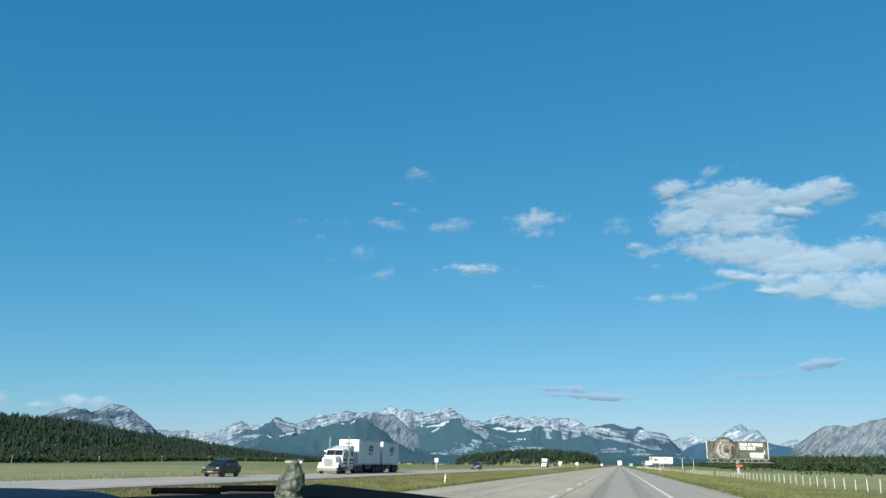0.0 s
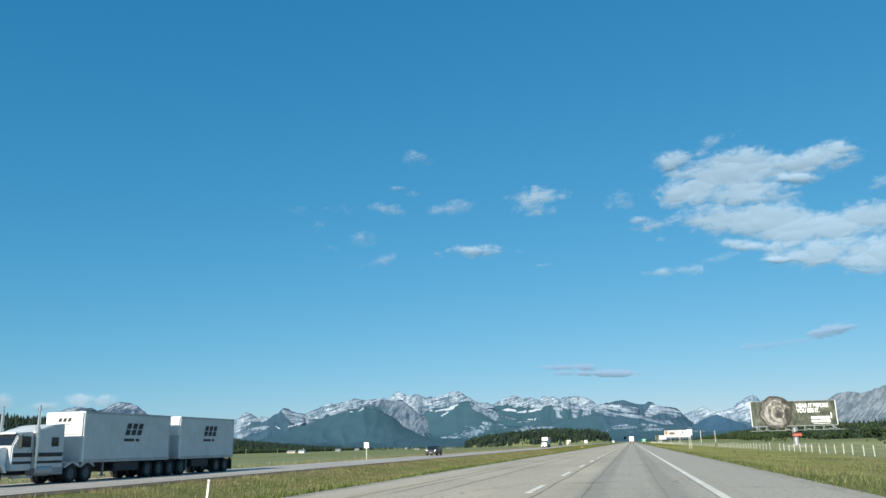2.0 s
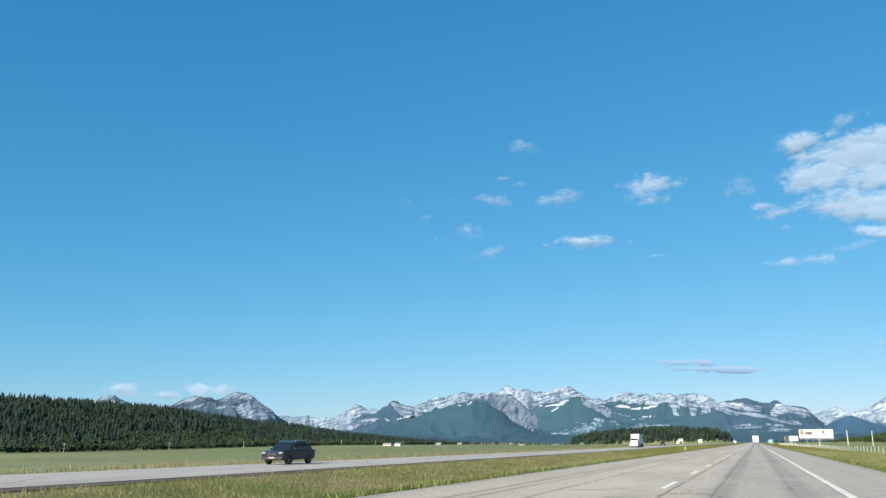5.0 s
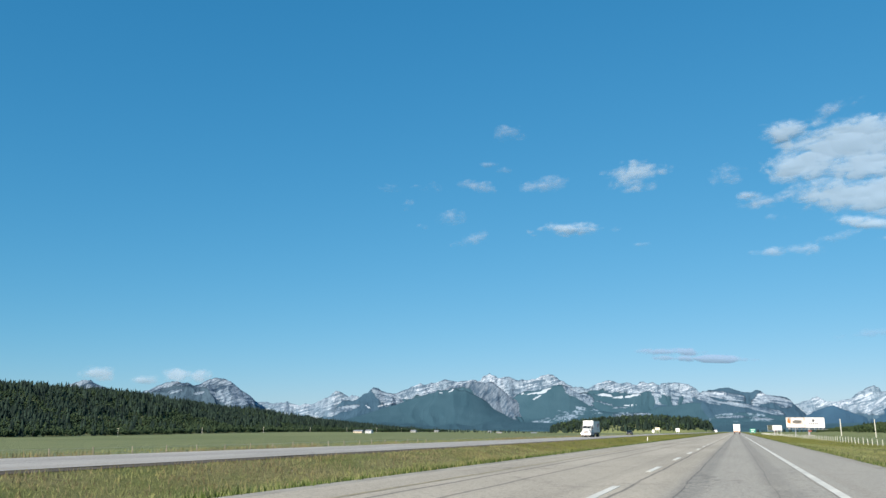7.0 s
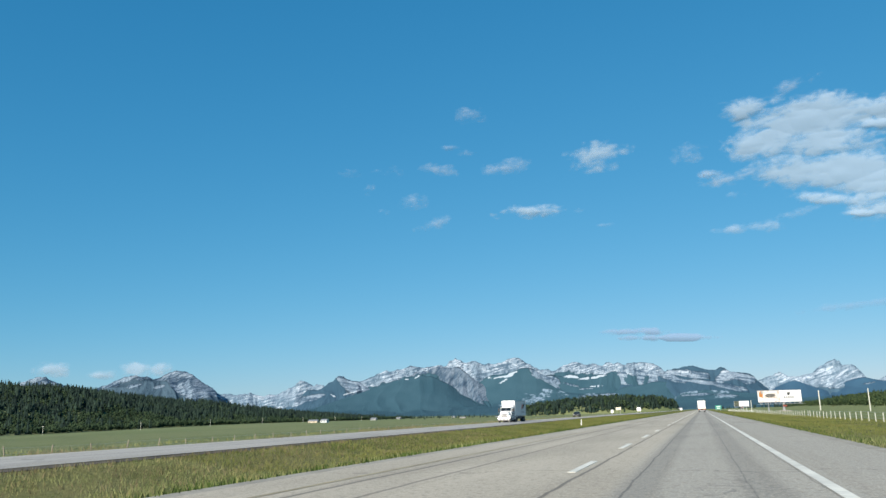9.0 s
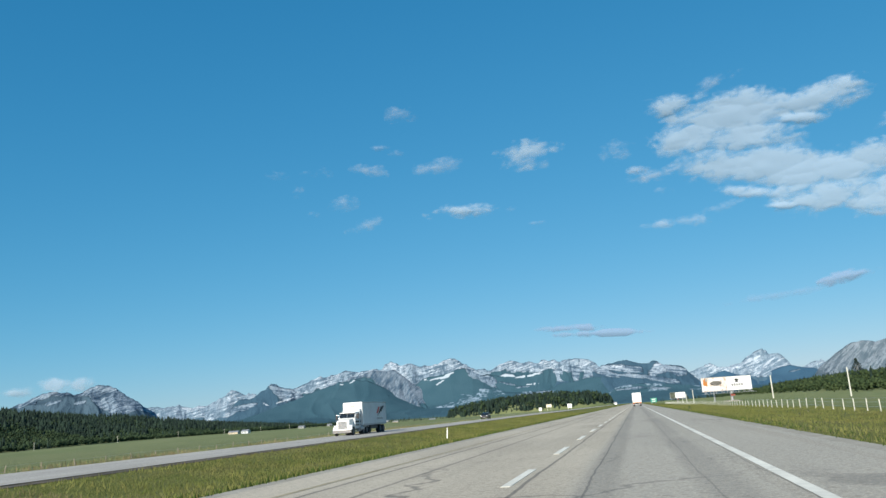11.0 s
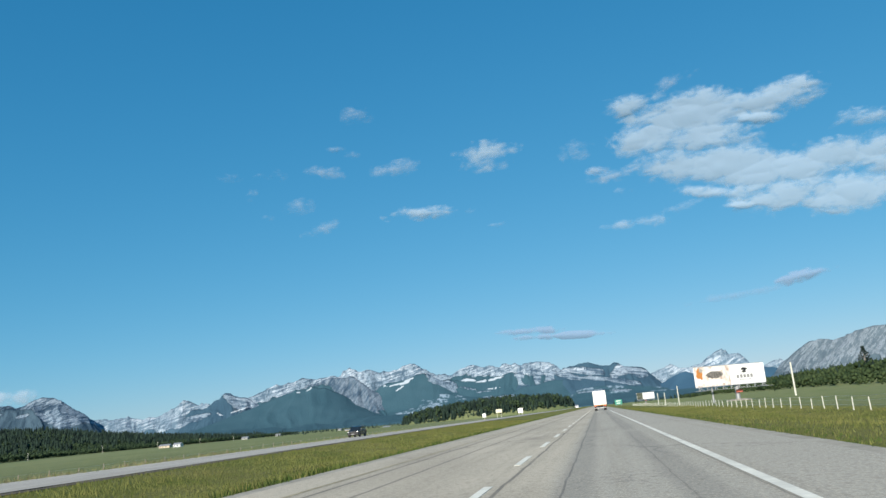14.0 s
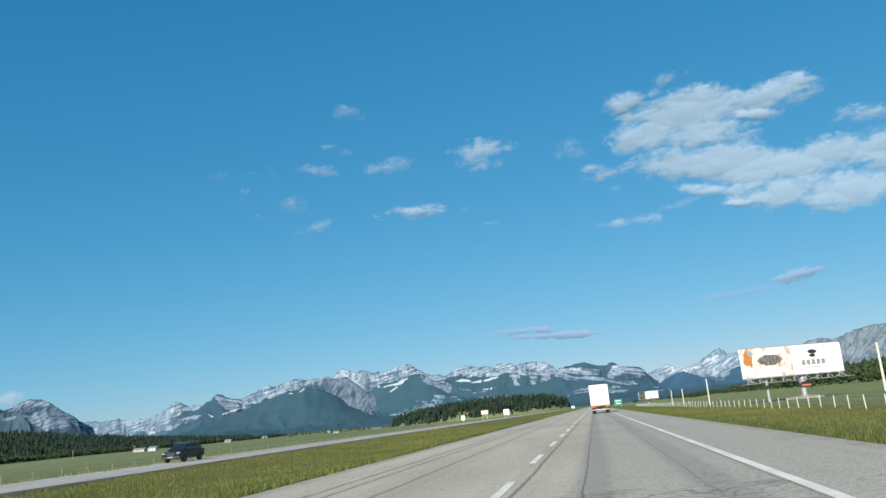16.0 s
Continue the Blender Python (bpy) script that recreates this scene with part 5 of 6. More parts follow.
# ---- fences ----
def fence(label, x_of, ys, height, radius, material, wires, rng, lean=3.0):
    root = thing("fence", label, "fence")
    bm = rod(B(), (0, 0, -0.45), (0, 0, height), radius, radius * 0.88, 8)
    me = bpy.data.meshes.new("post")
    bm.to_mesh(me)
    bm.free()
    me.materials.append(material)
    tops = []
    for y in ys:
        x = float(x_of(np.array(y))) + rng.uniform(-0.05, 0.05)
        z = float(land(x, y))
        o = new("post", me)
        o.parent = root
        o.matrix_local = pose(x, y, z, rng.normal(0, lean), rng.normal(0, lean), rng.uniform(0, 360)) @ Matrix.Diagonal((1, 1, rng.uniform(0.9, 1.08), 1))
        tops.append((x, y, z))
    for wz in wires:
        bm = B()
        for a, b in zip(tops, tops[1:]):
            rod(bm, (a[0], a[1], a[2] + wz), (b[0], b[1], b[2] + wz), 0.006, None, 4)
        part("wire", bm, GALV, root)
    return root


fence("wire fence on pale wooden posts along the verge", lambda y: 18.0 - 2.7 * ease(y, 215, 330), np.concatenate([np.arange(20, 165, 3.1), np.arange(170, 236, 2.9), np.arange(241, 760, 3.3)]), 0.86, 0.04, PALE_WOOD, (0.3, 0.6, 0.86), rng, 1.4)
fence("old wire fence on grey wooden posts beside the field", lambda y: other_road_x(y) - 15.5, np.arange(40, 780, 4.2), 0.92, 0.048, WOOD, (0.4, 0.8), rng, 5.0)


def rail_brace(x, y):
    z = float(land(x, y))
    root = thing("fence_brace", "dark wooden rail between two fence posts", "fence brace", "", pose(x, y, z, 0, 0, 0))
    for yy in (0.0, 3.1):
        part("post", rod(B(), (0, yy, -0.4), (0, yy, 1.05), 0.07, 0.06, 8), WOOD, root)
    part("rail", rod(B(), (0, -0.1, 0.98), (0, 3.2, 1.0), 0.055, None, 8), WOOD, root)
    return root


rail_brace(-46.4, 125.4)


# ---- far buildings ----
def far_house(x, y, w, d, h, label, wall, roof_material, rz=0.0):
    z = float(land(x, y))
    root = thing("farm_building", label, "building", "", pose(x, y, z, 0, 0, rz))
    part("wall", box(B(), -w / 2, w / 2, -d / 2, d / 2, -0.5, h), wall, root)
    part("roof", prism(B(), [(-d / 2 - 0.4, h), (d / 2 + 0.4, h), (0, h + d * 0.28)], -w / 2 - 0.3, w / 2 + 0.3), roof_material, root)
    for i in range(max(1, int(w // 5))):
        x0 = -w / 2 + 1.2 + i * 4.4
        win = part("window", box(B(), x0, x0 + 1.4, -d / 2 - 0.06, -d / 2 - 0.01, h * 0.35, h * 0.75), GLASS, root)
        part("frame", box(B(), x0 - 0.1, x0 + 1.5, -d / 2 - 0.05, -d / 2 - 0.012, h * 0.35 - 0.1, h * 0.35 - 0.01), WHITE, win)
    return root


TAN = plain("tan siding", (0.5, 0.43, 0.32), 0.8, 0, 0.15, 3.0, 0.1)
GREYED = plain("weathered grey siding", (0.27, 0.28, 0.27), 0.8, 0, 0.2, 3.0, 0.1)
far_house(-577, 1425, 11, 8, 3.6, "small white farm building in an open field", OFFWHITE, GALV)
far_house(-600, 1432, 16, 8, 2.6, "low tan farm building in an open field", TAN, GALV)
far_house(-640, 1780, 12, 8, 3.0, "far grey farm building among trees", GREYED, GALV)
far_house(-470, 2150, 14, 8, 3.2, "far grey farm building among trees", GREYED, GALV, 15)
far_house(-400, 2300, 10, 8, 3.0, "far tan farm building among trees", TAN, DARK, -10)
far_house(-700, 2080, 11, 8, 3.0, "far grey farm building among trees", GREYED, GALV, 8)
far_house(-610, 2240, 9, 7, 2.8, "far grey farm building at the edge of the field", GREYED, GALV, -12)
far_house(-530, 2050, 12, 8, 3.2, "far tan farm building at the edge of the field", TAN, GALV, 5)
far_house(-430, 1980, 8, 7, 2.6, "far grey shed at the edge of the field", GREYED, GALV, 20)
far_house(-52, 2250, 16, 9, 4.0, "far pale building beside the road", BRIGHT, GALV)


# ---- vehicles ----
def wheel(parent, x, y, r, wide, side):
    """A tyre with its rim and hub. side: +1 or -1 along x."""
    bm = B()
    profile = [(0.62, -0.5), (0.93, -0.5), (1.0, -0.36), (1.0, 0.36), (0.93, 0.5), (0.62, 0.5)]
    k = 24
    rings = [[bm.verts.new((u * wide, math.cos(i / k * 6.28318) * rr * r, math.sin(i / k * 6.28318) * rr * r)) for i in range(k)] for rr, u in profile]
    for p in range(len(rings)):
        q = (p + 1) % len(rings)
        for i in range(k):
            bm.faces.new((rings[p][i], rings[p][(i + 1) % k], rings[q][(i + 1) % k], rings[q][i]))
    bmesh.ops.recalc_face_normals(bm, faces=bm.faces)
    tyre = part("wheel", bm, BLACK, parent, "black tyre", Matrix.Translation((x, y, r)))
    bm = B()
    rod(bm, (-wide * 0.36, 0, 0), (wide * 0.36, 0, 0), r * 0.62, None, 20)
    rod(bm, (side * wide * 0.3, 0, 0), (side * wide * 0.5, 0, 0), r * 0.2, r * 0.15, 12)
    part("rim", bm, RIM, tyre, "dull grey metal rim")
    return tyre


def wheels_at(parent, ys, half, r=0.51, dual=True):
    for y in ys:
        for side in (-1, 1):
            wheel(parent, side * (half - 0.14), y, r, 0.26, side)
            if dual:
                wheel(parent, side * (half - 0.45), y, r, 0.26, -side)


def box_trailer(root, y0, y1, z0, z1, half=1.3, nose=None):
    """A ribbed van body with rails, skirts, doors and corner posts."""
    body = part("trailer_body", box(B(), -half, half, y0, y1, z0, z1, 0.04), OFFWHITE, root, "flat white van body")
    part("bottom_rail", box(B(), -half - 0.012, half + 0.012, y0, y1, z0 - 0.06, z0 + 0.14, 0.01), GALV, body)
    part("top_rail", box(B(), -half - 0.012, half + 0.012, y0, y1, z1 - 0.12, z1 + 0.012, 0.01), GALV, body)
    for y in (y0, y1 - 0.1):
        part("corner_post", box(B(), -half - 0.014, half + 0.014, y - 0.01, y + 0.11, z0, z1, 0.01), WHITE if y == y0 else GALV, body)
    k = int((y1 - y0) / 1.22)
    for i in range(1, k):
        y = y0 + (y1 - y0) * i / k
        for side in (-1, 1):
            part("seam", box(B(), side * half - 0.006, side * half + 0.006, y - 0.012, y + 0.012, z0 + 0.14, z1 - 0.12), OFFWHITE, body)
    part("chassis", box(B(), -0.55, 0.55, y0 + 0.2, y1 - 0.1, z0 - 0.36, z0 - 0.06, 0.02), DARK, root)
    return body


def slanted(x, y0, y1, z0, z1, lean=0.28):
    """A thin block on a side wall whose upper edge is shifted along."""
    bm = box(B(), x - 0.006, x + 0.006, y0, y1, z0, z1)
    for v in bm.verts:
        v.co.y -= lean * (v.co.z - z0)
    return bm


def emblem(parent, x, y, z, s, material):
    """Three slanted block marks and a thin broken underline, on a trailer's side."""
    for i in range(3):
        a = y - 0.85 * s + i * 0.58 * s
        part("emblem", slanted(x, a, a + 0.42 * s, z, z + 0.31 * s, -0.34), material, parent)
        part("emblem", slanted(x, a + 0.12 * s, a + 0.54 * s, z + 0.36 * s, z + 0.68 * s, -0.34), material, parent)
    for u0, u1 in ((-0.9, 0.1), (0.25, 0.6)):
        part("emblem", slanted(x, y + u0 * s, y + u1 * s, z - 0.36 * s, z - 0.2 * s), material, parent)


def tractor(root, hood, sleeper, stacks):
    """A long-nosed tractor unit whose bumper stands at y = 0 and whose cab follows along +y."""
    z_floor = 1.05
    y_cab = 0.55 + hood
    y_mid = y_cab + 1.55
    y_back = y_mid + sleeper
    bm = prism(B(), [(0.5, 0.75), (0.42, 1.15), (0.5, 1.75), (0.75, 1.88), (y_cab, 2.05), (y_cab, 0.75)], -0.82, 0.82)
    bmesh.ops.bevel(bm, geom=list(bm.edges), offset=0.07, segments=2, affect="EDGES")
    part("hood", bm, WHITE, root)
    for side in (-1, 1):
        bm = prism(B(), [(0.35, 0.75), (0.4, 1.05), (0.75, 1.28), (1.35, 1.28), (1.75, 1.0), (1.9, 0.72), (1.75, 0.72), (1.5, 1.08), (1.1, 1.2), (0.7, 1.08), (0.5, 0.75)], side * 0.8 - 0.02 if side < 0 else 0.8, side * 1.22 if side > 0 else -1.22)
        part("fender", bm, WHITE, root)
        lamp = part("headlight", box(B(), side * 1.0 - 0.16, side * 1.0 + 0.16, 0.3, 0.4, 0.95, 1.12, 0.03), CHROME, root)
        part("lens", box(B(), side * 1.0 - 0.13, side * 1.0 + 0.13, 0.285, 0.3, 0.97, 1.1, 0.005), LENS, lamp)
    grille = part("grille", box(B(), -0.58, 0.58, 0.38, 0.5, 0.85, 1.78, 0.04), CHROME, root, "chrome surround")
    for i in range(14):
        x = -0.5 + i * 0.077
        part("slat", box(B(), x - 0.012, x + 0.012, 0.345, 0.382, 0.93, 1.7), GALV, grille)
    part("bumper", box(B(), -1.22, 1.22, 0.0, 0.34, 0.32, 0.78, 0.07), CHROME, root, "bright metal bumper")
    bm = prism(B(), [(y_cab - 0.05, 0.8), (y_cab, 2.05), (y_cab + 0.5, 2.78), (y_mid, 2.86), (y_mid, 0.8)], -1.08, 1.08)
    bmesh.ops.bevel(bm, geom=list(bm.edges), offset=0.06, segments=2, affect="EDGES")
    # toned-down white puts side shade into the cab; hood and fenders stay full white
    cab = part("cab", bm, OFFWHITE, root)
    screen = B()
    for side in (-1, 1):
        x0, x1 = (0.03, 0.98) if side > 0 else (-0.98, -0.03)
        vs = [screen.verts.new(c) for c in ((x0, y_cab + 0.02, 2.13), (x1, y_cab + 0.02, 2.13), (x1 * 0.97, y_cab + 0.41, 2.7), (x0, y_cab + 0.41, 2.7))]
        screen.faces.new(vs)
    bmesh.ops.translate(screen, verts=screen.verts, vec=(0, -0.035, 0.02))
    bmesh.ops.solidify(screen, geom=list(screen.faces), thickness=0.02)
    part("windshield", screen, GLASS, cab, "dark divided windshield")
    part("visor", box(B(), -1.02, 1.02, y_cab + 0.2, y_cab + 0.52, 2.72, 2.8, 0.03), WHITE, cab)
    for side in (-1, 1):
        part("window", box(B(), side * 1.09 - 0.01, side * 1.09 + 0.01, y_cab + 0.42, y_mid - 0.2, 2.02, 2.6, 0.005), GLASS, cab, "dark side window")
        part("door_handle", box(B(), side * 1.1 - 0.02, side * 1.1 + 0.02, y_mid - 0.4, y_mid - 0.2, 1.78, 1.84, 0.01), CHROME, cab)
        part("step", box(B(), side * 1.05 - 0.14, side * 1.05 + 0.14, y_cab + 0.1, y_mid, 0.42, 0.5, 0.02), GALV, root)
        arm = part("mirror", box(B(), side * 1.42 - 0.12, side * 1.42 + 0.12, y_cab + 0.12, y_cab + 0.22, 1.95, 2.65, 0.04), DARK, root, "tall black side mirror")
        for z in (2.05, 2.55):
            part("bracket", rod(B(), (side * 1.05, y_cab + 0.2, z), (side * 1.4, y_cab + 0.17, z), 0.02), CHROME, arm)
        part("fuel_tank", rod(B(), (side * 0.92, y_mid + 0.1, 0.78), (side * 0.92, y_mid + 1.5, 0.78), 0.33, None, 20), GALV, root, "round metal fuel tank")
        if stacks:
            bm = rod(B(), (side * 1.2, y_mid + 0.12, 0.9), (side * 1.2, y_mid + 0.12, 4.3), 0.085, None, 14)
            rod(bm, (side * 1.2, y_mid + 0.12, 1.5), (side * 1.2, y_mid + 0.12, 3.1), 0.125, None, 14)
            part("exhaust_pipe", bm, CHROME, root, "tall chrome exhaust stack")
    bm = prism(B(), [(y_mid, 0.85), (y_mid, 2.84), (y_mid + 0.12 * sleeper, 2.95), (y_mid + 0.6 * sleeper, 3.25), (y_back, 3.33), (y_back, 0.85)], -1.16, 1.16)
    bmesh.ops.bevel(bm, geom=list(bm.edges), offset=0.06, segments=2, affect="EDGES")
    cabin = part("sleeper", bm, OFFWHITE, root)
    for side in (-1, 1):
        part("stripe", box(B(), side * 1.165 - 0.006, side * 1.165 + 0.006, y_mid + 0.1, y_back - 0.1, 1.5, 1.72), DARK, cabin)
        part("stripe", box(B(), side * 1.165 - 0.006, side * 1.165 + 0.006, y_mid + 0.1, y_back - 0.1, 1.14, 1.28), DARK, cabin)
        part("stripe", box(B(), side * 1.09 - 0.006, side * 1.09 + 0.006, y_cab + 0.12, y_mid - 0.05, 1.5, 1.72), DARK, cab)
        part("stripe", box(B(), side * 1.09 - 0.006, side * 1.09 + 0.006, y_cab + 0.1, y_mid - 0.05, 1.14, 1.28), DARK, cab)
        part("skirt", box(B(), side * 1.0 - 0.12, side * 1.0 + 0.12, y_mid + 1.55, y_back + 0.1, 0.5, 1.0, 0.03) if y_back - y_mid > 1.6 else box(B(), side * 0.9 - 0.1, side * 0.9 + 0.1, y_mid - 0.1, y_mid + 0.08, 0.6, 1.0, 0.03), STEEL, root, "grey side skirt")
        part("window", box(B(), side * 1.165 - 0.006, side * 1.165 + 0.006, y_mid + 0.55 * sleeper, y_mid + 0.8 * sleeper, 2.05, 2.55), GLASS, cabin)
    part("chassis", box(B(), -0.45, 0.45, 0.7, y_back + 3.2, 0.6, 0.9, 0.02), DARK, root)
    wheels_at(root, (1.12,), 1.2, 0.52, False)
    wheels_at(root, (y_back + 0.75, y_back + 2.1), 1.22)
    for side in (-1, 1):
        for y in (y_back + 0.75, y_back + 2.1):
            bm = prism(B(), [(y - 0.68, 0.85), (y - 0.5, 1.1), (y, 1.2), (y + 0.5, 1.1), (y + 0.68, 0.85), (y + 0.6, 0.85), (y, 1.12), (y - 0.6, 0.85)], *((0.6, 1.25) if side > 0 else (-1.25, -0.6)))
            part("mudguard", bm, GALV, root)
    return y_back


def semi_truck(m):
    """A tractor with two van trailers, heading towards -y."""
    root = thing("semi_truck", "white long-nosed semi truck pulling two white van trailers", "truck", "", m)
    y_back = tractor(root, 1.75, 2.4, True)
    y0 = y_back + 1.45
    body = box_trailer(root, y0, y0 + 9.3, 1.15, 4.08)
    y1 = y0 + 10.65
    back = box_trailer(root, y1, y1 + 8.1, 1.15, 4.08)
    for hull, y in ((body, y0), (back, y1)):
        # full white here against toned-down sides: sunlit fronts set by colour
        part("front_wall", box(B(), -1.27, 1.27, y - 0.14, y - 0.012, 2.75, 4.06, 0.05), WHITE, hull, "bright white upper front wall")
        part("front_wall", box(B(), -1.27, 1.27, y - 0.12, y - 0.012, 1.25, 2.74, 0.03), OFFWHITE, hull, "grey lower front wall")
    for i in range(3):
        bm = box(B(), -0.42 + i * 0.32, -0.2 + i * 0.32, y0 - 0.155, y0 - 0.141, 3.5, 3.72)
        for v in bm.verts:
            v.co.x += 0.4 * (v.co.z - 3.5)
        part("emblem", bm, INK, body)
    part("emblem", box(B(), -0.35, 0.45, y0 - 0.155, y0 - 0.141, 3.3, 3.36), STEEL, body)
    # dark boxes added as shade beneath the trailers, landing legs, low belly frames and axle groups
    part("belly_filler", box(B(), -1.15, 1.15, y0 + 3.3, y0 + 6.0, 0.5, 1.06, 0.04), DARK, root)
    part("belly_filler", box(B(), -1.15, 1.15, y1 + 2.0, y1 + 4.4, 0.5, 1.06, 0.04), DARK, root)
    for y in (y0 + 2.6, y1 + 1.7):
        for x in (-0.85, 0.85):
            leg = part("landing_leg", box(B(), x - 0.06, x + 0.06, y - 0.06, y + 0.06, 0.32, 1.1, 0.01), STEEL, root)
            part("foot", box(B(), x - 0.13, x + 0.13, y - 0.13, y + 0.13, 0.26, 0.319, 0.01), STEEL, leg)
    for y in (y0 + 9.1, y1 + 5.0, y1 + 7.7):
        for x in (-0.95, 0.95):
            part("mud_flap", box(B(), x - 0.3, x + 0.3, y + 0.3, y + 0.33, 0.15, 0.95, 0.005), BLACK, root)
    wheels_at(root, (y0 + 6.9, y0 + 8.25, y0 + 9.6), 1.28)
    wheels_at(root, (y1 + 0.45, y1 + 5.6, y1 + 6.95), 1.28)
    part("drawbar", box(B(), -0.2, 0.2, y0 + 9.2, y1 + 0.4, 0.7, 0.86, 0.02), DARK, root)
    for side in (-1, 1):
        emblem(body, side * 1.318, y0 + 5.0, 2.72, 1.1, INK)
        emblem(back, side * 1.318, y1 + 4.3, 2.72, 1.1, INK)
    for y in (y0 + 9.2, y1 + 8.05):
        for side in (-1, 1):
            part("tail_lamp", box(B(), side * 1.0 - 0.12, side * 1.0 + 0.12, y + 0.06, y + 0.1, 0.95, 1.07, 0.01), RED, root)
    return root


def delivery_truck(m):
    """A bonneted truck with one box trailer, heading towards -y."""
    root = thing("box_truck", "white bonneted truck with a tall plain white van body", "truck", "", m)
    y_back = tractor(root, 1.5, 0.5, False)
    body = box_trailer(root, y_back + 0.3, y_back + 10.2, 1.15, 4.05)
    wheels_at(root, (y_back + 7.6, y_back + 8.9), 1.28)
    part("skirt", box(B(), -1.22, 1.22, y_back + 3.4, y_back + 6.4, 0.6, 1.05, 0.03), DARK, root)
    for side in (-1, 1):
        for y, z, wide, high, lean, material in ((5.9, 2.55, 0.7, 0.85, -1.0, RED), (6.7, 2.5, 0.6, 0.95, -1.3, DARK), (7.4, 2.75, 0.7, 0.8, -1.6, DARK), (6.2, 2.2, 0.5, 0.3, -0.5, STEEL)):
            part("emblem", slanted(side * 1.318, y_back + y, y_back + y + wide, z, z + high, lean), material, body)
        for i in range(6):
            part("emblem", slanted(side * 1.318, y_back + 6.0 + i * 0.45, y_back + 6.34 + i * 0.45, 1.75, 1.98, 0.2), STEEL, body)
    # full white puts the sunlit front into the colour
    part("front_wall", box(B(), -1.27, 1.27, y_back + 0.16, y_back + 0.28, 2.3, 4.03, 0.05), WHITE, body, "bright white upper front wall")
    part("emblem", box(B(), -0.3, 0.3, y_back + 0.145, y_back + 0.158, 3.5, 3.62), YELLOW_LINE, body)
    return root


def cargo_truck(m):
    """A white box truck seen from behind; its rear stands at y = 0 and it heads along +y."""
    root = thing("box_truck", "white box truck driving ahead in the lane", "truck", "", m)
    body = box_trailer(root, 0.0, 8.4, 1.12, 4.0)
    for side in (-1, 1):
        door = part("door", box(B(), 0.02 if side > 0 else -1.22, 1.22 if side > 0 else -0.02, -0.05, -0.005, 1.25, 3.85, 0.015), WHITE, root, "white rear door")
        for u in (0.3, 0.85):
            part("lock_rod", rod(B(), (side * u, -0.08, 1.2), (side * u, -0.08, 3.88), 0.022, None, 8), GALV, door)
        for z in (1.6, 2.55, 3.5):
            part("hinge", box(B(), side * 1.2 - 0.06, side * 1.2 + 0.06, -0.075, -0.052, z, z + 0.08, 0.005), GALV, door)
        lamps = part("tail_lamp", box(B(), side * 1.0 - 0.2, side * 1.0 + 0.2, -0.08, -0.02, 0.88, 1.02, 0.01), RED, root)
        part("reflector", box(B(), side * 1.0 - 0.2, side * 1.0 + 0.2, -0.09, -0.081, 0.8, 0.86), AMBER, lamps)
        part("mud_flap", box(B(), side * 0.95 - 0.3, side * 0.95 + 0.3, 0.25, 0.28, 0.16, 0.85, 0.005), BLACK, root)
    part("bumper", box(B(), -1.2, 1.2, -0.1, 0.02, 0.46, 0.58, 0.02), GALV, root)
    for x in (-0.7, 0.7):
        part("bumper_post", box(B(), x - 0.05, x + 0.05, -0.04, 0.04, 0.5, 1.05, 0.01), DARK, root)
    part("sill", box(B(), -1.3, 1.3, -0.06, 0.02, 1.02, 1.18, 0.01), AMBER, root, "amber-striped rear sill")
    wheels_at(root, (1.6, 2.95), 1.26)
    wheels_at(root, (10.6,), 1.2, 0.5, False)
    bm = prism(B(), [(8.7, 0.7), (8.7, 2.75), (9.9, 2.75), (10.4, 1.95), (11.9, 1.7), (12.0, 0.7)], -1.1, 1.1)
    bmesh.ops.bevel(bm, geom=list(bm.edges), offset=0.06, segments=2, affect="EDGES")
    part("cab", bm, WHITE, root)
    part("chassis", box(B(), -0.45, 0.45, 0.5, 11.5, 0.6, 0.86, 0.02), DARK, root)
    return root


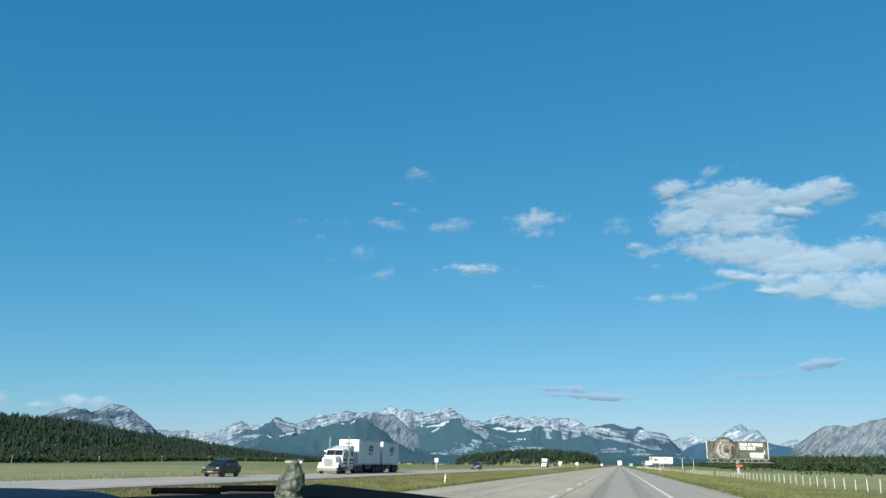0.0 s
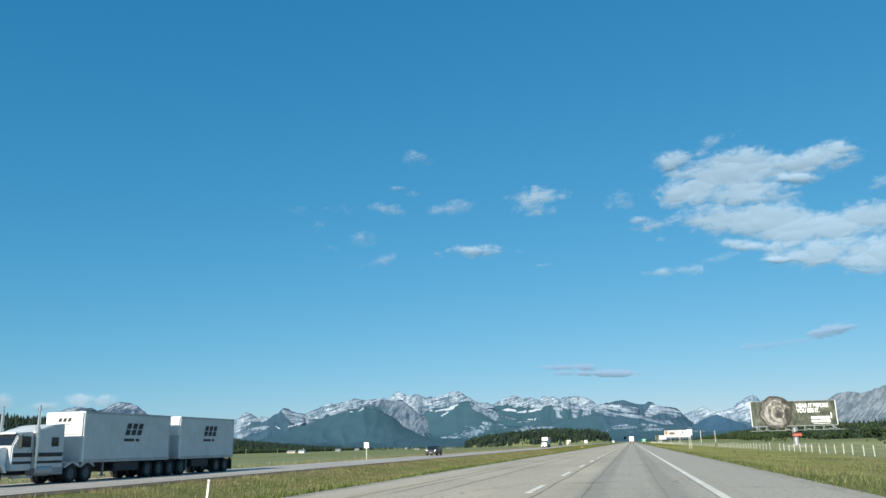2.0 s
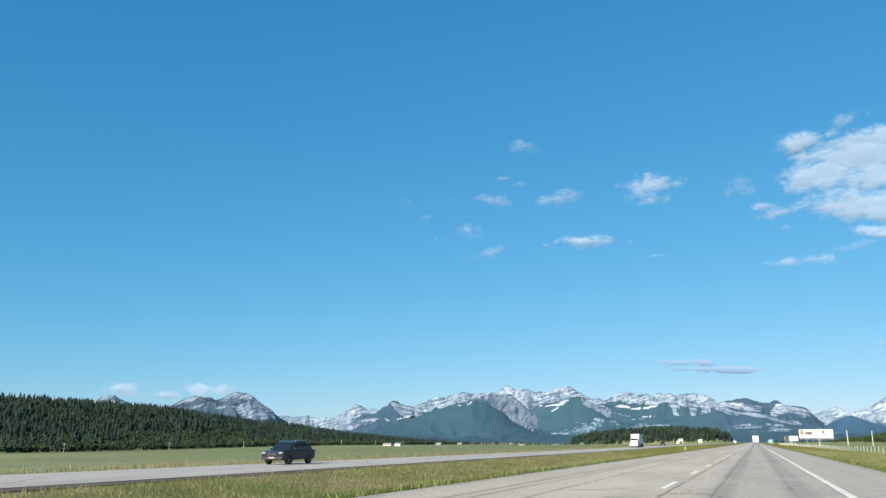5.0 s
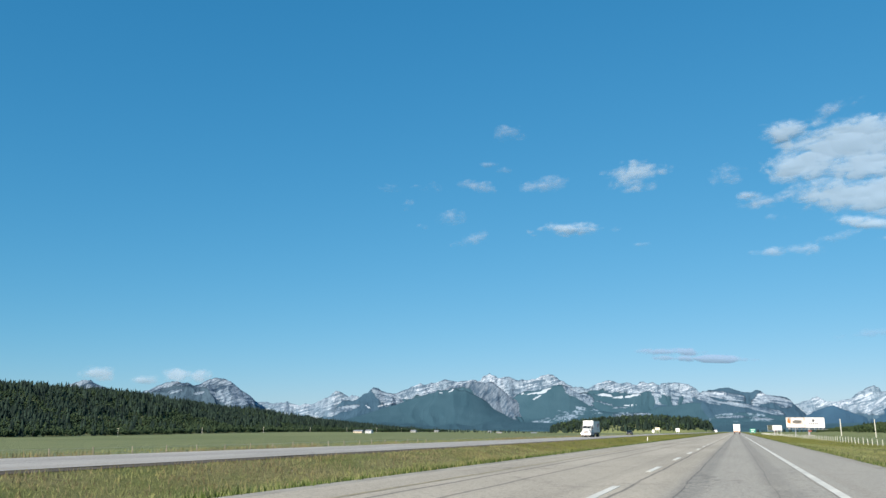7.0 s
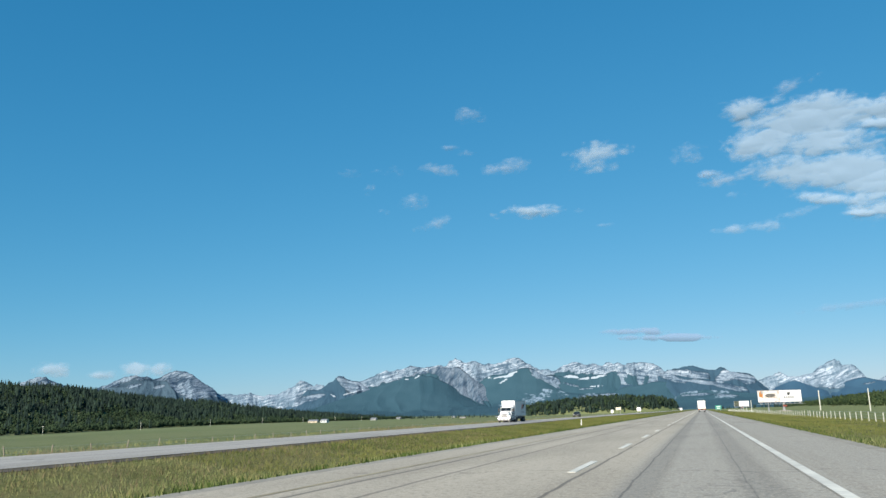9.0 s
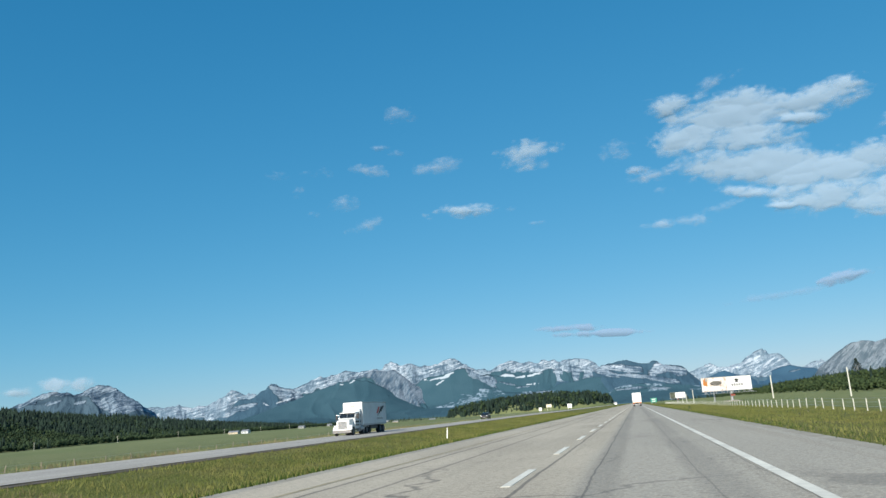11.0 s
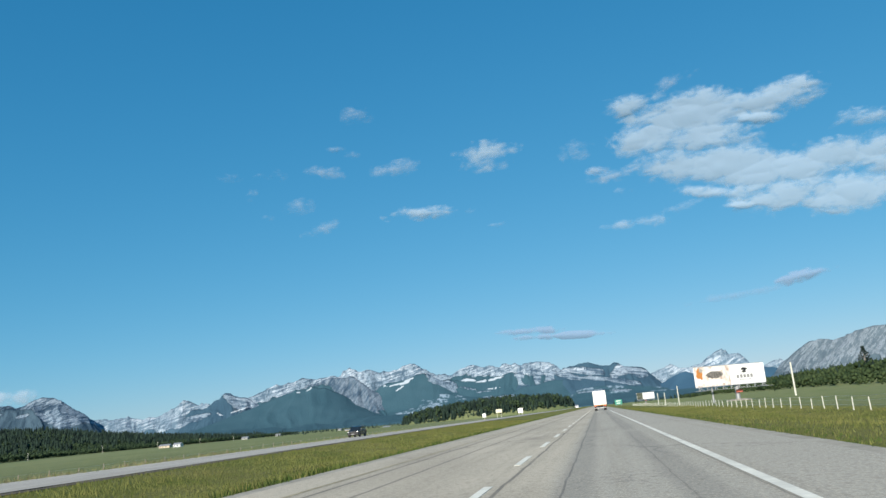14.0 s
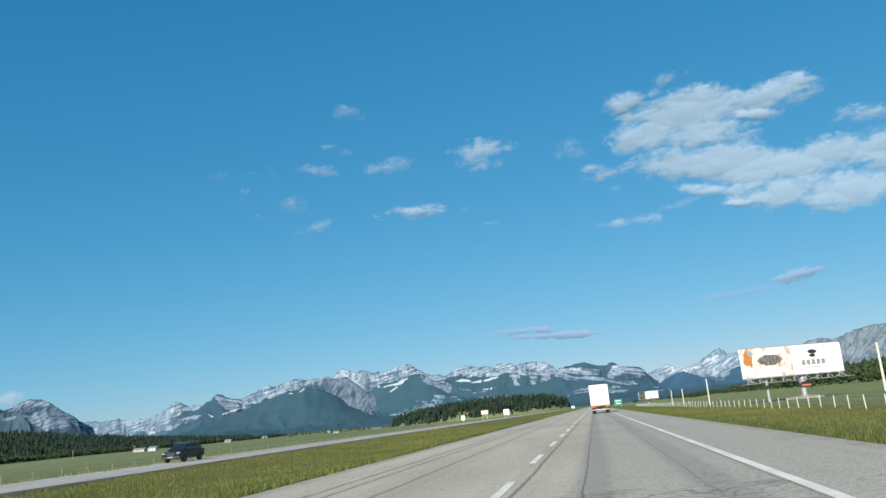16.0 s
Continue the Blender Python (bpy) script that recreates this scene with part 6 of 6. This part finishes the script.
def suv(m, paint, label):
    """A sport utility car whose nose points to -y."""
    root = thing("car", label, "car", "oncoming cars", m)
    lower = [(-2.3, 0.42), (-2.36, 0.7), (-2.25, 0.93), (-1.35, 1.06), (1.9, 1.1), (2.28, 1.0), (2.34, 0.6), (2.25, 0.36), (-2.1, 0.3)]
    bm = prism(B(), lower, -0.93, 0.93)
    bmesh.ops.bevel(bm, geom=list(bm.edges), offset=0.09, segments=3, affect="EDGES")
    body = part("body", bm, paint, root)
    bm = prism(B(), [(-1.3, 1.03), (-0.55, 1.6), (0.2, 1.7), (1.45, 1.66), (2.05, 1.1)], -0.8, 0.8)
    for v in bm.verts:
        if v.co.z < 1.2:
            v.co.x *= 1.09
    bmesh.ops.bevel(bm, geom=list(bm.edges), offset=0.06, segments=2, affect="EDGES")
    part("cabin", bm, paint, root)
    quad = B()
    vs = [quad.verts.new(c) for c in ((-0.76, -1.17, 1.1), (0.76, -1.17, 1.1), (0.68, -0.6, 1.54), (-0.68, -0.6, 1.54))]
    quad.faces.new(vs)
    bmesh.ops.translate(quad, verts=quad.verts, vec=(0, -0.03, 0.03))
    bmesh.ops.solidify(quad, geom=list(quad.faces), thickness=0.015)
    part("windshield", quad, GLASS, root, "dark windshield")
    for side in (-1, 1):
        for y0, y1, z1 in ((-0.85, 0.1, 1.5), (0.2, 1.1, 1.55), (1.2, 1.65, 1.45)):
            bm = prism(B(), [(y0, 1.14), (y1, 1.14), (y1 - 0.03, z1), (y0 + (0.42 if y0 < -0.5 else 0.04), z1)], *((0.815, 0.85) if side > 0 else (-0.85, -0.815)))
            part("window", bm, GLASS, root, "dark side window")
        lamp = part("headlight", box(B(), side * 0.72 - 0.16, side * 0.72 + 0.16, -2.36, -2.22, 0.78, 0.9, 0.03), CHROME, root)
        part("lens", box(B(), side * 0.72 - 0.13, side * 0.72 + 0.13, -2.372, -2.36, 0.8, 0.88, 0.004), LENS, lamp)
        part("mirror", box(B(), side * 1.0 - 0.1, side * 1.0 + 0.1, -0.95, -0.82, 1.08, 1.22, 0.03), paint, root)
        part("tail_lamp", box(B(), side * 0.8 - 0.1, side * 0.8 + 0.1, 2.28, 2.34, 0.8, 1.05, 0.02), RED, root)
        for y in (-1.45, 1.4):
            wheel(root, side * 0.83, y, 0.36, 0.24, side)
        part("roof_rail", rod(B(), (side * 0.66, -0.3, 1.72), (side * 0.66, 1.4, 1.72), 0.02, None, 6), GALV, root)
    part("grille", box(B(), -0.42, 0.42, -2.38, -2.28, 0.62, 0.86, 0.02), DARK, root)
    part("bumper", box(B(), -0.9, 0.9, -2.42, -2.2, 0.36, 0.56, 0.06), DARK, root)
    part("number_plate", box(B(), -0.26, 0.26, -2.432, -2.42, 0.44, 0.56), GREY_INK, root)
    return root


def lane_x(y):
    return float(other_road_x(np.array(y))) - 2.7


semi_truck(pose(lane_x(95), 89.7, OTHER_Z))
delivery_truck(pose(lane_x(398), 396.5, OTHER_Z))
cargo_truck(pose(0.28, 557.0, 0.0))
suv(pose(-33.6, 65.6, OTHER_Z) @ Matrix.Scale(0.88, 4), CHARCOAL, "dark grey sport utility car on the oncoming carriageway")
suv(pose(lane_x(190), 191.0, OTHER_Z), NAVY, "dark blue sport utility car on the oncoming carriageway")
suv(pose(lane_x(510), 510.0, OTHER_Z), CHARCOAL, "dark grey sport utility car on the oncoming carriageway")


def lone_tree(x, y, height, rng):
    """A single broad-leaved tree: tapered trunk, limbs, and a crown of many small clumps."""
    z = float(land(x, y))
    root = thing("tree", "tall dark green tree standing above bushes", "tree", "", pose(x, y, z))
    bm = rod(B(), (0, 0, -0.4), (0, 0, height * 0.7), height * 0.035, height * 0.012, 10)
    for i in range(7):
        a = i * 2.4
        h = height * (0.25 + 0.07 * i)
        rod(bm, (0, 0, h), (math.cos(a) * height * 0.16, math.sin(a) * height * 0.16, h + height * 0.12), height * 0.012, height * 0.004, 6)
    part("trunk", bm, WOOD, root)
    k = 420
    a, t = rng.uniform(0, 6.28, k), rng.uniform(0, 1, k)
    out = height * (0.06 + 0.2 * np.sin(np.clip(t * 1.1 + 0.08, 0, 1) * np.pi)) * np.sqrt(rng.uniform(0.1, 1, k))
    v, f = clumps(np.cos(a) * out, np.sin(a) * out, height * (0.16 + 0.78 * t), np.full(k, height * 0.09), rng, 2)
    me = mesh_from("crown", v, f)
    me.materials.append(SPRUCE)
    ob = new("crown", me)
    ob.parent = root
    return root


lone_tree(108.0, 735.0, 10.5, rng)
lone_tree(118.0, 720.0, 7.5, rng)



# ---- low shrubs in the verges ----
def shrub(x, y, size, rng):
    """A low bush: a few stems and many small leafy lumps."""
    z = float(land(x, y))
    root = thing("shrub", "low dark green shrub growing in the rough grass", "shrub", "shrubs in the verge", pose(x, y, z))
    bm = B()
    for i in range(5):
        a = i * 1.256 + rng.uniform(0, 0.6)
        rod(bm, (0, 0, -0.1), (math.cos(a) * size * 0.4, math.sin(a) * size * 0.4, size * 0.6), 0.012, 0.005, 5)
    part("stem", bm, WOOD, root)
    k = 90
    a, t = rng.uniform(0, 6.28, k), rng.uniform(0, 1, k)
    out = size * 0.55 * np.sqrt(rng.uniform(0.02, 1, k)) * (1 - 0.5 * t)
    v, f = clumps(np.cos(a) * out, np.sin(a) * out, size * 0.75 * t, np.full(k, size * 0.2), rng, 2)
    me = mesh_from("foliage", v, f)
    me.materials.append(SHRUB_LEAF)
    ob = new("foliage", me)
    ob.parent = root
    return root


SHRUB_LEAF = island_material("shrub leaves", (0.035, 0.06, 0.016), (0.085, 0.125, 0.035), 0.85, 0.25)
shrub(5.4, 392.0, 0.5, rng)
for i in range(26):
    y = 60 + 19.5 * i + rng.uniform(-8, 8)
    shrub(rng.uniform(6.0, 13.5), y, rng.uniform(0.15, 0.3), rng)
    shrub(rng.uniform(-22.0, -9.5), y + rng.uniform(-8, 8), rng.uniform(0.18, 0.36), rng)

# ---- dashes of the lane line ----
dash_root = tagged(new("trim"), "dashed white lane line on the asphalt", "road marking", kind="structure")
me = bpy.data.meshes.new("dash")
bm = box(B(), -0.075, 0.075, 0, 3.3, 0.0, 0.007)
bm.to_mesh(me)
bm.free()
me.materials.append(PAINT_LINE)
for first, last, period in ((-96.65, 300.0, 9.45), (306.85, 900.0, 8.0)):
    for i in range(int((last - first) / period) + 1):
        o = new("dash", me)
        o.parent = dash_root
        o.matrix_local = pose(DASH_X, first + i * period, 0.0)


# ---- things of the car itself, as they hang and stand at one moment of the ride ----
# card, label, shell and bezel colours are darkened to stand in for cabin shade
CARD = plain("mustard card darkened for shade", (0.016, 0.011, 0.0012), 1.0, 0, 0.2, 60.0, 0.05)
CARD_EDGE = plain("label print darkened for shade", (0.035, 0.031, 0.022), 0.8, 0, 0.15, 40.0, 0.0)
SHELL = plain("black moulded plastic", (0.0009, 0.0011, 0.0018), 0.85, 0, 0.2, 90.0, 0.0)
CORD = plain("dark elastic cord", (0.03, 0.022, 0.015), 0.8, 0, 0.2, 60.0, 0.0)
BEZEL = plain("shade-darkened bezel", (0.003, 0.0038, 0.006), 0.5, 0.0, 0.1, 30.0, 0.0)
for matt in (CARD, CARD_EDGE, SHELL, BEZEL):
    matt.node_tree.nodes["Principled BSDF"].inputs["Specular IOR Level"].default_value = 0.05

HUNG = pose(0.08, 110.0, 1.101, 103.64, 0.52, 21.6)  # the driver's view at that moment: x to the right, y up, -z ahead


def sheet(name, outline, depth, thick, material, parent, label="", at=None):
    """A flat plate with that outline in x and y, depth metres ahead."""
    bm = B()
    near, far = ([bm.verts.new((x, y, -d)) for x, y in outline] for d in (depth, depth + thick))
    k = len(outline)
    bm.faces.new(near)
    bm.faces.new(far[::-1])
    for i in range(k):
        bm.faces.new((near[i], far[i], far[(i + 1) % k], near[(i + 1) % k]))
    bmesh.ops.recalc_face_normals(bm, faces=bm.faces)
    return part(name, bm, material, parent, label, at)


mirror = thing("rear_view_mirror", "black rear view mirror on a stalk, with a dotted shade band", "mirror", "", HUNG)
bm = B()
bmesh.ops.create_uvsphere(bm, u_segments=64, v_segments=32, radius=1)
for v in bm.verts:
    v.co = Vector((-0.1978 + v.co.x * 0.0785, 0.1144 + v.co.y * 0.0785, -0.3 + v.co.z * (0.02 if v.co.z > 0 else 0.034)))
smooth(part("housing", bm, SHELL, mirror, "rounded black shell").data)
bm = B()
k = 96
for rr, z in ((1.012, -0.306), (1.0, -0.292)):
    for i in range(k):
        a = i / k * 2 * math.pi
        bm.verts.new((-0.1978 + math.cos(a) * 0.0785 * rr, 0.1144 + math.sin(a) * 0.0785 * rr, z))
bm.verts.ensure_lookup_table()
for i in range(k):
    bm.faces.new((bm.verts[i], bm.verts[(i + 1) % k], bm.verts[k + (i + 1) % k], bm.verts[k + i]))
part("bezel", bm, BEZEL, mirror, "thin shade-darkened bezel")
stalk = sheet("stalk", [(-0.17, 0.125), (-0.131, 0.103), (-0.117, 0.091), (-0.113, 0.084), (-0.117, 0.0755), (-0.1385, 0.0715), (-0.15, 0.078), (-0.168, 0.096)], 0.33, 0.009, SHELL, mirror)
bm = bmesh.new()
bm.from_mesh(stalk.data)
bmesh.ops.bevel(bm, geom=list(bm.edges), offset=0.003, segments=2, affect="EDGES")
bm.to_mesh(stalk.data)
bm.free()
# the dotted band printed on the windscreen behind it: solid black pierced by fine gaps, thinning out to dots at its edge
verts, faces = [], []
pitch = 0.00128
for r in range(90):
    for c in range(110):
        x, y = -0.182 + (c + 0.5 * (r % 2)) * pitch, 0.066 + r * pitch * 0.9
        low = float(np.interp(x, (-0.161, -0.123, -0.097, -0.077, -0.0644, -0.0568, -0.0543), (0.0713, 0.0771, 0.0827, 0.0878, 0.0954, 0.1042, 0.1119)))
        inside = (y - low) / 0.009
        if inside < 0 or x > -0.0543:
            continue
        s = pitch * (0.4 + 0.165 * min(1.0, inside * 2.2))
        b0 = len(verts)
        verts += [(x + s * math.cos(q * 1.0472 + 0.5236), y + s * math.sin(q * 1.0472 + 0.5236), -0.375 + 0.25 * y) for q in range(6)]
        faces.append([b0 + q for q in range(6)])
me = bpy.data.meshes.new("shade_band")
me.from_pydata(verts, [], faces)
me.materials.append(SHELL)
ob = tagged(new("shade_band", me), "black dots of a windscreen shade band", kind="stuff")
ob.parent = mirror

# the card: a tree in rounded tiers on a short trunk and a square foot
TALL = 0.1145
TIERS = ((0.0, 75), (0.027, 84), (0.14, 82), (0.155, 76), (0.158, 46), (0.18, 38), (0.22, 37), (0.25, 46), (0.27, 70), (0.282, 81), (0.3, 103), (0.306, 121), (0.325, 131), (0.345, 129), (0.373, 116), (0.4, 102),
         (0.42, 129), (0.438, 136), (0.465, 135), (0.482, 129), (0.498, 137), (0.518, 138), (0.542, 131), (0.562, 115), (0.572, 101), (0.598, 98), (0.62, 85), (0.64, 72), (0.663, 86), (0.683, 86), (0.711, 75), (0.74, 63),
         (0.752, 83), (0.782, 80), (0.815, 69), (0.822, 56), (0.852, 49), (0.875, 36), (0.895, 40), (0.915, 37), (0.94, 22), (0.975, 10), (1.0, 5))
freshener = thing("air_freshener", "mustard yellow tree-shaped card hanging on a dark cord", "air freshener", "",
                  HUNG @ Matrix.Translation((-0.1596, -0.0873, -0.316)) @ pose(0, 0, 0, 0, 0, -6.3))
at, half = np.array(TIERS).T
s = np.linspace(0, 1, 150)
w = np.interp(s, at, half) * 0.0002257
w = np.convolve(np.pad(w, 1, mode="edge"), (0.25, 0.5, 0.25), "valid")
outline = [(float(x), float(y) * TALL) for x, y in zip(w, s)] + [(float(-x) * 0.9, float(y) * TALL) for x, y in zip(w[::-1], s[::-1])]
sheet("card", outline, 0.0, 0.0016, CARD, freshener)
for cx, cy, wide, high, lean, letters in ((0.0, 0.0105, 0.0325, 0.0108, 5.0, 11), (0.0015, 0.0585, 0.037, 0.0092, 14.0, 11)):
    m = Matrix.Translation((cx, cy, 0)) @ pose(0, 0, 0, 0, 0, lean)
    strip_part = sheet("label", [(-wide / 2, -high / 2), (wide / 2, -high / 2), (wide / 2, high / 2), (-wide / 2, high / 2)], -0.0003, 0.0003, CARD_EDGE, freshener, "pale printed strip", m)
    for i in range(letters):
        x, tall = (i - (letters - 1) / 2) * wide * 0.084, high * (0.3 if i % 3 else 0.42)
        sheet("caption", [(x - wide * 0.026, -high * 0.25), (x + wide * 0.026, -high * 0.25), (x + wide * 0.03, -high * 0.25 + tall * 1.3), (x - wide * 0.022, -high * 0.25 + tall * 1.3)], -0.0005, 0.0001, CARD, strip_part)
for x0, y0, x1, y1 in ((-0.0015, 0.1117, 0.0031, 0.1588), (0.0019, 0.1144, -0.0033, 0.1513), (0.0003, 0.1022, -0.001, 0.113)):
    part("cord", rod(B(), (x0, y0, 0.0006), (x1, y1, 0.0012), 0.0006, None, 6), CORD, freshener)

dashboard = thing("dashboard", "dark blue-black car dashboard with folded wiper arms", "dashboard", "", pose(-0.34, 0.86, 0.995, 0, 0, 12))


def bonnet(outline, y0, y1):
    """A low body panel: its crown line runs across x, drawn out from y0 to y1 and falling a little towards y0."""
    bm = B()
    rows = []
    for k in range(7):
        t = k / 6
        rows.append([bm.verts.new((x, y0 + (y1 - y0) * t, z - 0.012 * (1 - t) ** 2 - 0.02 * max(0, t - 0.9) * 10)) for x, z in outline])
    rows.append([bm.verts.new((x, y1, -0.08)) for x, z in outline])
    rows.insert(0, [bm.verts.new((x, y0, -0.08)) for x, z in outline])
    for p, q in zip(rows, rows[1:]):
        for i in range(len(outline) - 1):
            bm.faces.new((p[i], p[i + 1], q[i + 1], q[i]))
    bm.faces.new([r[0] for r in rows][::-1])
    bm.faces.new([r[-1] for r in rows])
    bmesh.ops.recalc_face_normals(bm, faces=bm.faces)
    return bm


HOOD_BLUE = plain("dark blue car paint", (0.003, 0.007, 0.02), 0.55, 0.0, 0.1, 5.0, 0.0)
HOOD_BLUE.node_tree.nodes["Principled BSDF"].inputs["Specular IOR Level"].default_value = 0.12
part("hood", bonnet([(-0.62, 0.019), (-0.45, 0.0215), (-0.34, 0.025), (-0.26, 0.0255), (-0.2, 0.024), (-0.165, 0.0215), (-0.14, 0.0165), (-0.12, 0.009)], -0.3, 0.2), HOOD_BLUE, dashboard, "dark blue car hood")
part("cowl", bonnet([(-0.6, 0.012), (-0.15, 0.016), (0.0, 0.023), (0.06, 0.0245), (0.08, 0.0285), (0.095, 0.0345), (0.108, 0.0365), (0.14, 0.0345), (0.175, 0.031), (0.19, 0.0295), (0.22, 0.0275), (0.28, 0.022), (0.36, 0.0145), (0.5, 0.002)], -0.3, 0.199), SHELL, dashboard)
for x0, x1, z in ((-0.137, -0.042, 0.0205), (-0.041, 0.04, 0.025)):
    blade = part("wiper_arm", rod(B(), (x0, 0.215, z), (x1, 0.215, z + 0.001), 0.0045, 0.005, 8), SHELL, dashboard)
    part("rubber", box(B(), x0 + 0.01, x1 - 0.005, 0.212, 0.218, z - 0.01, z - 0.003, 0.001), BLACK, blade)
bm = B()
for cx, cz, rx, rz in ((0, 0.004, 0.0265, 0.009), (-0.004, 0.014, 0.021, 0.011), (0.001, 0.029, 0.0215, 0.018), (0.007, 0.037, 0.015, 0.016), (0.004, 0.05, 0.0125, 0.01), (-0.015, 0.021, 0.0085, 0.008), (0.006, 0.0585, 0.006, 0.0045)):
    r = bmesh.ops.create_icosphere(bm, subdivisions=4, radius=1)
    for v in r["verts"]:
        q = v.co * 3.2 + Vector((cx * 90, cz * 90, 0))
        d = 1 + 0.16 * noise.noise(q) + 0.1 * noise.noise(q * 2.7)
        v.co = Vector((cx + v.co.x * rx * d, v.co.y * rx * 0.8 * d, cz + v.co.z * rz * d))
figure = part("dashboard_figure", bm, print_material("mottled green resin", ((0.38, (0.01, 0.014, 0.012)), (0.47, (0.05, 0.065, 0.05)), (0.66, (0.13, 0.155, 0.122))), 80.0), None, "", pose(-0.186, 0.735, 1.0195) @ Matrix.Diagonal((0.6, 0.6, 0.65, 1)))
tagged(figure, "small mottled green figurine standing on the dashboard", "figurine")
smooth(figure.data)
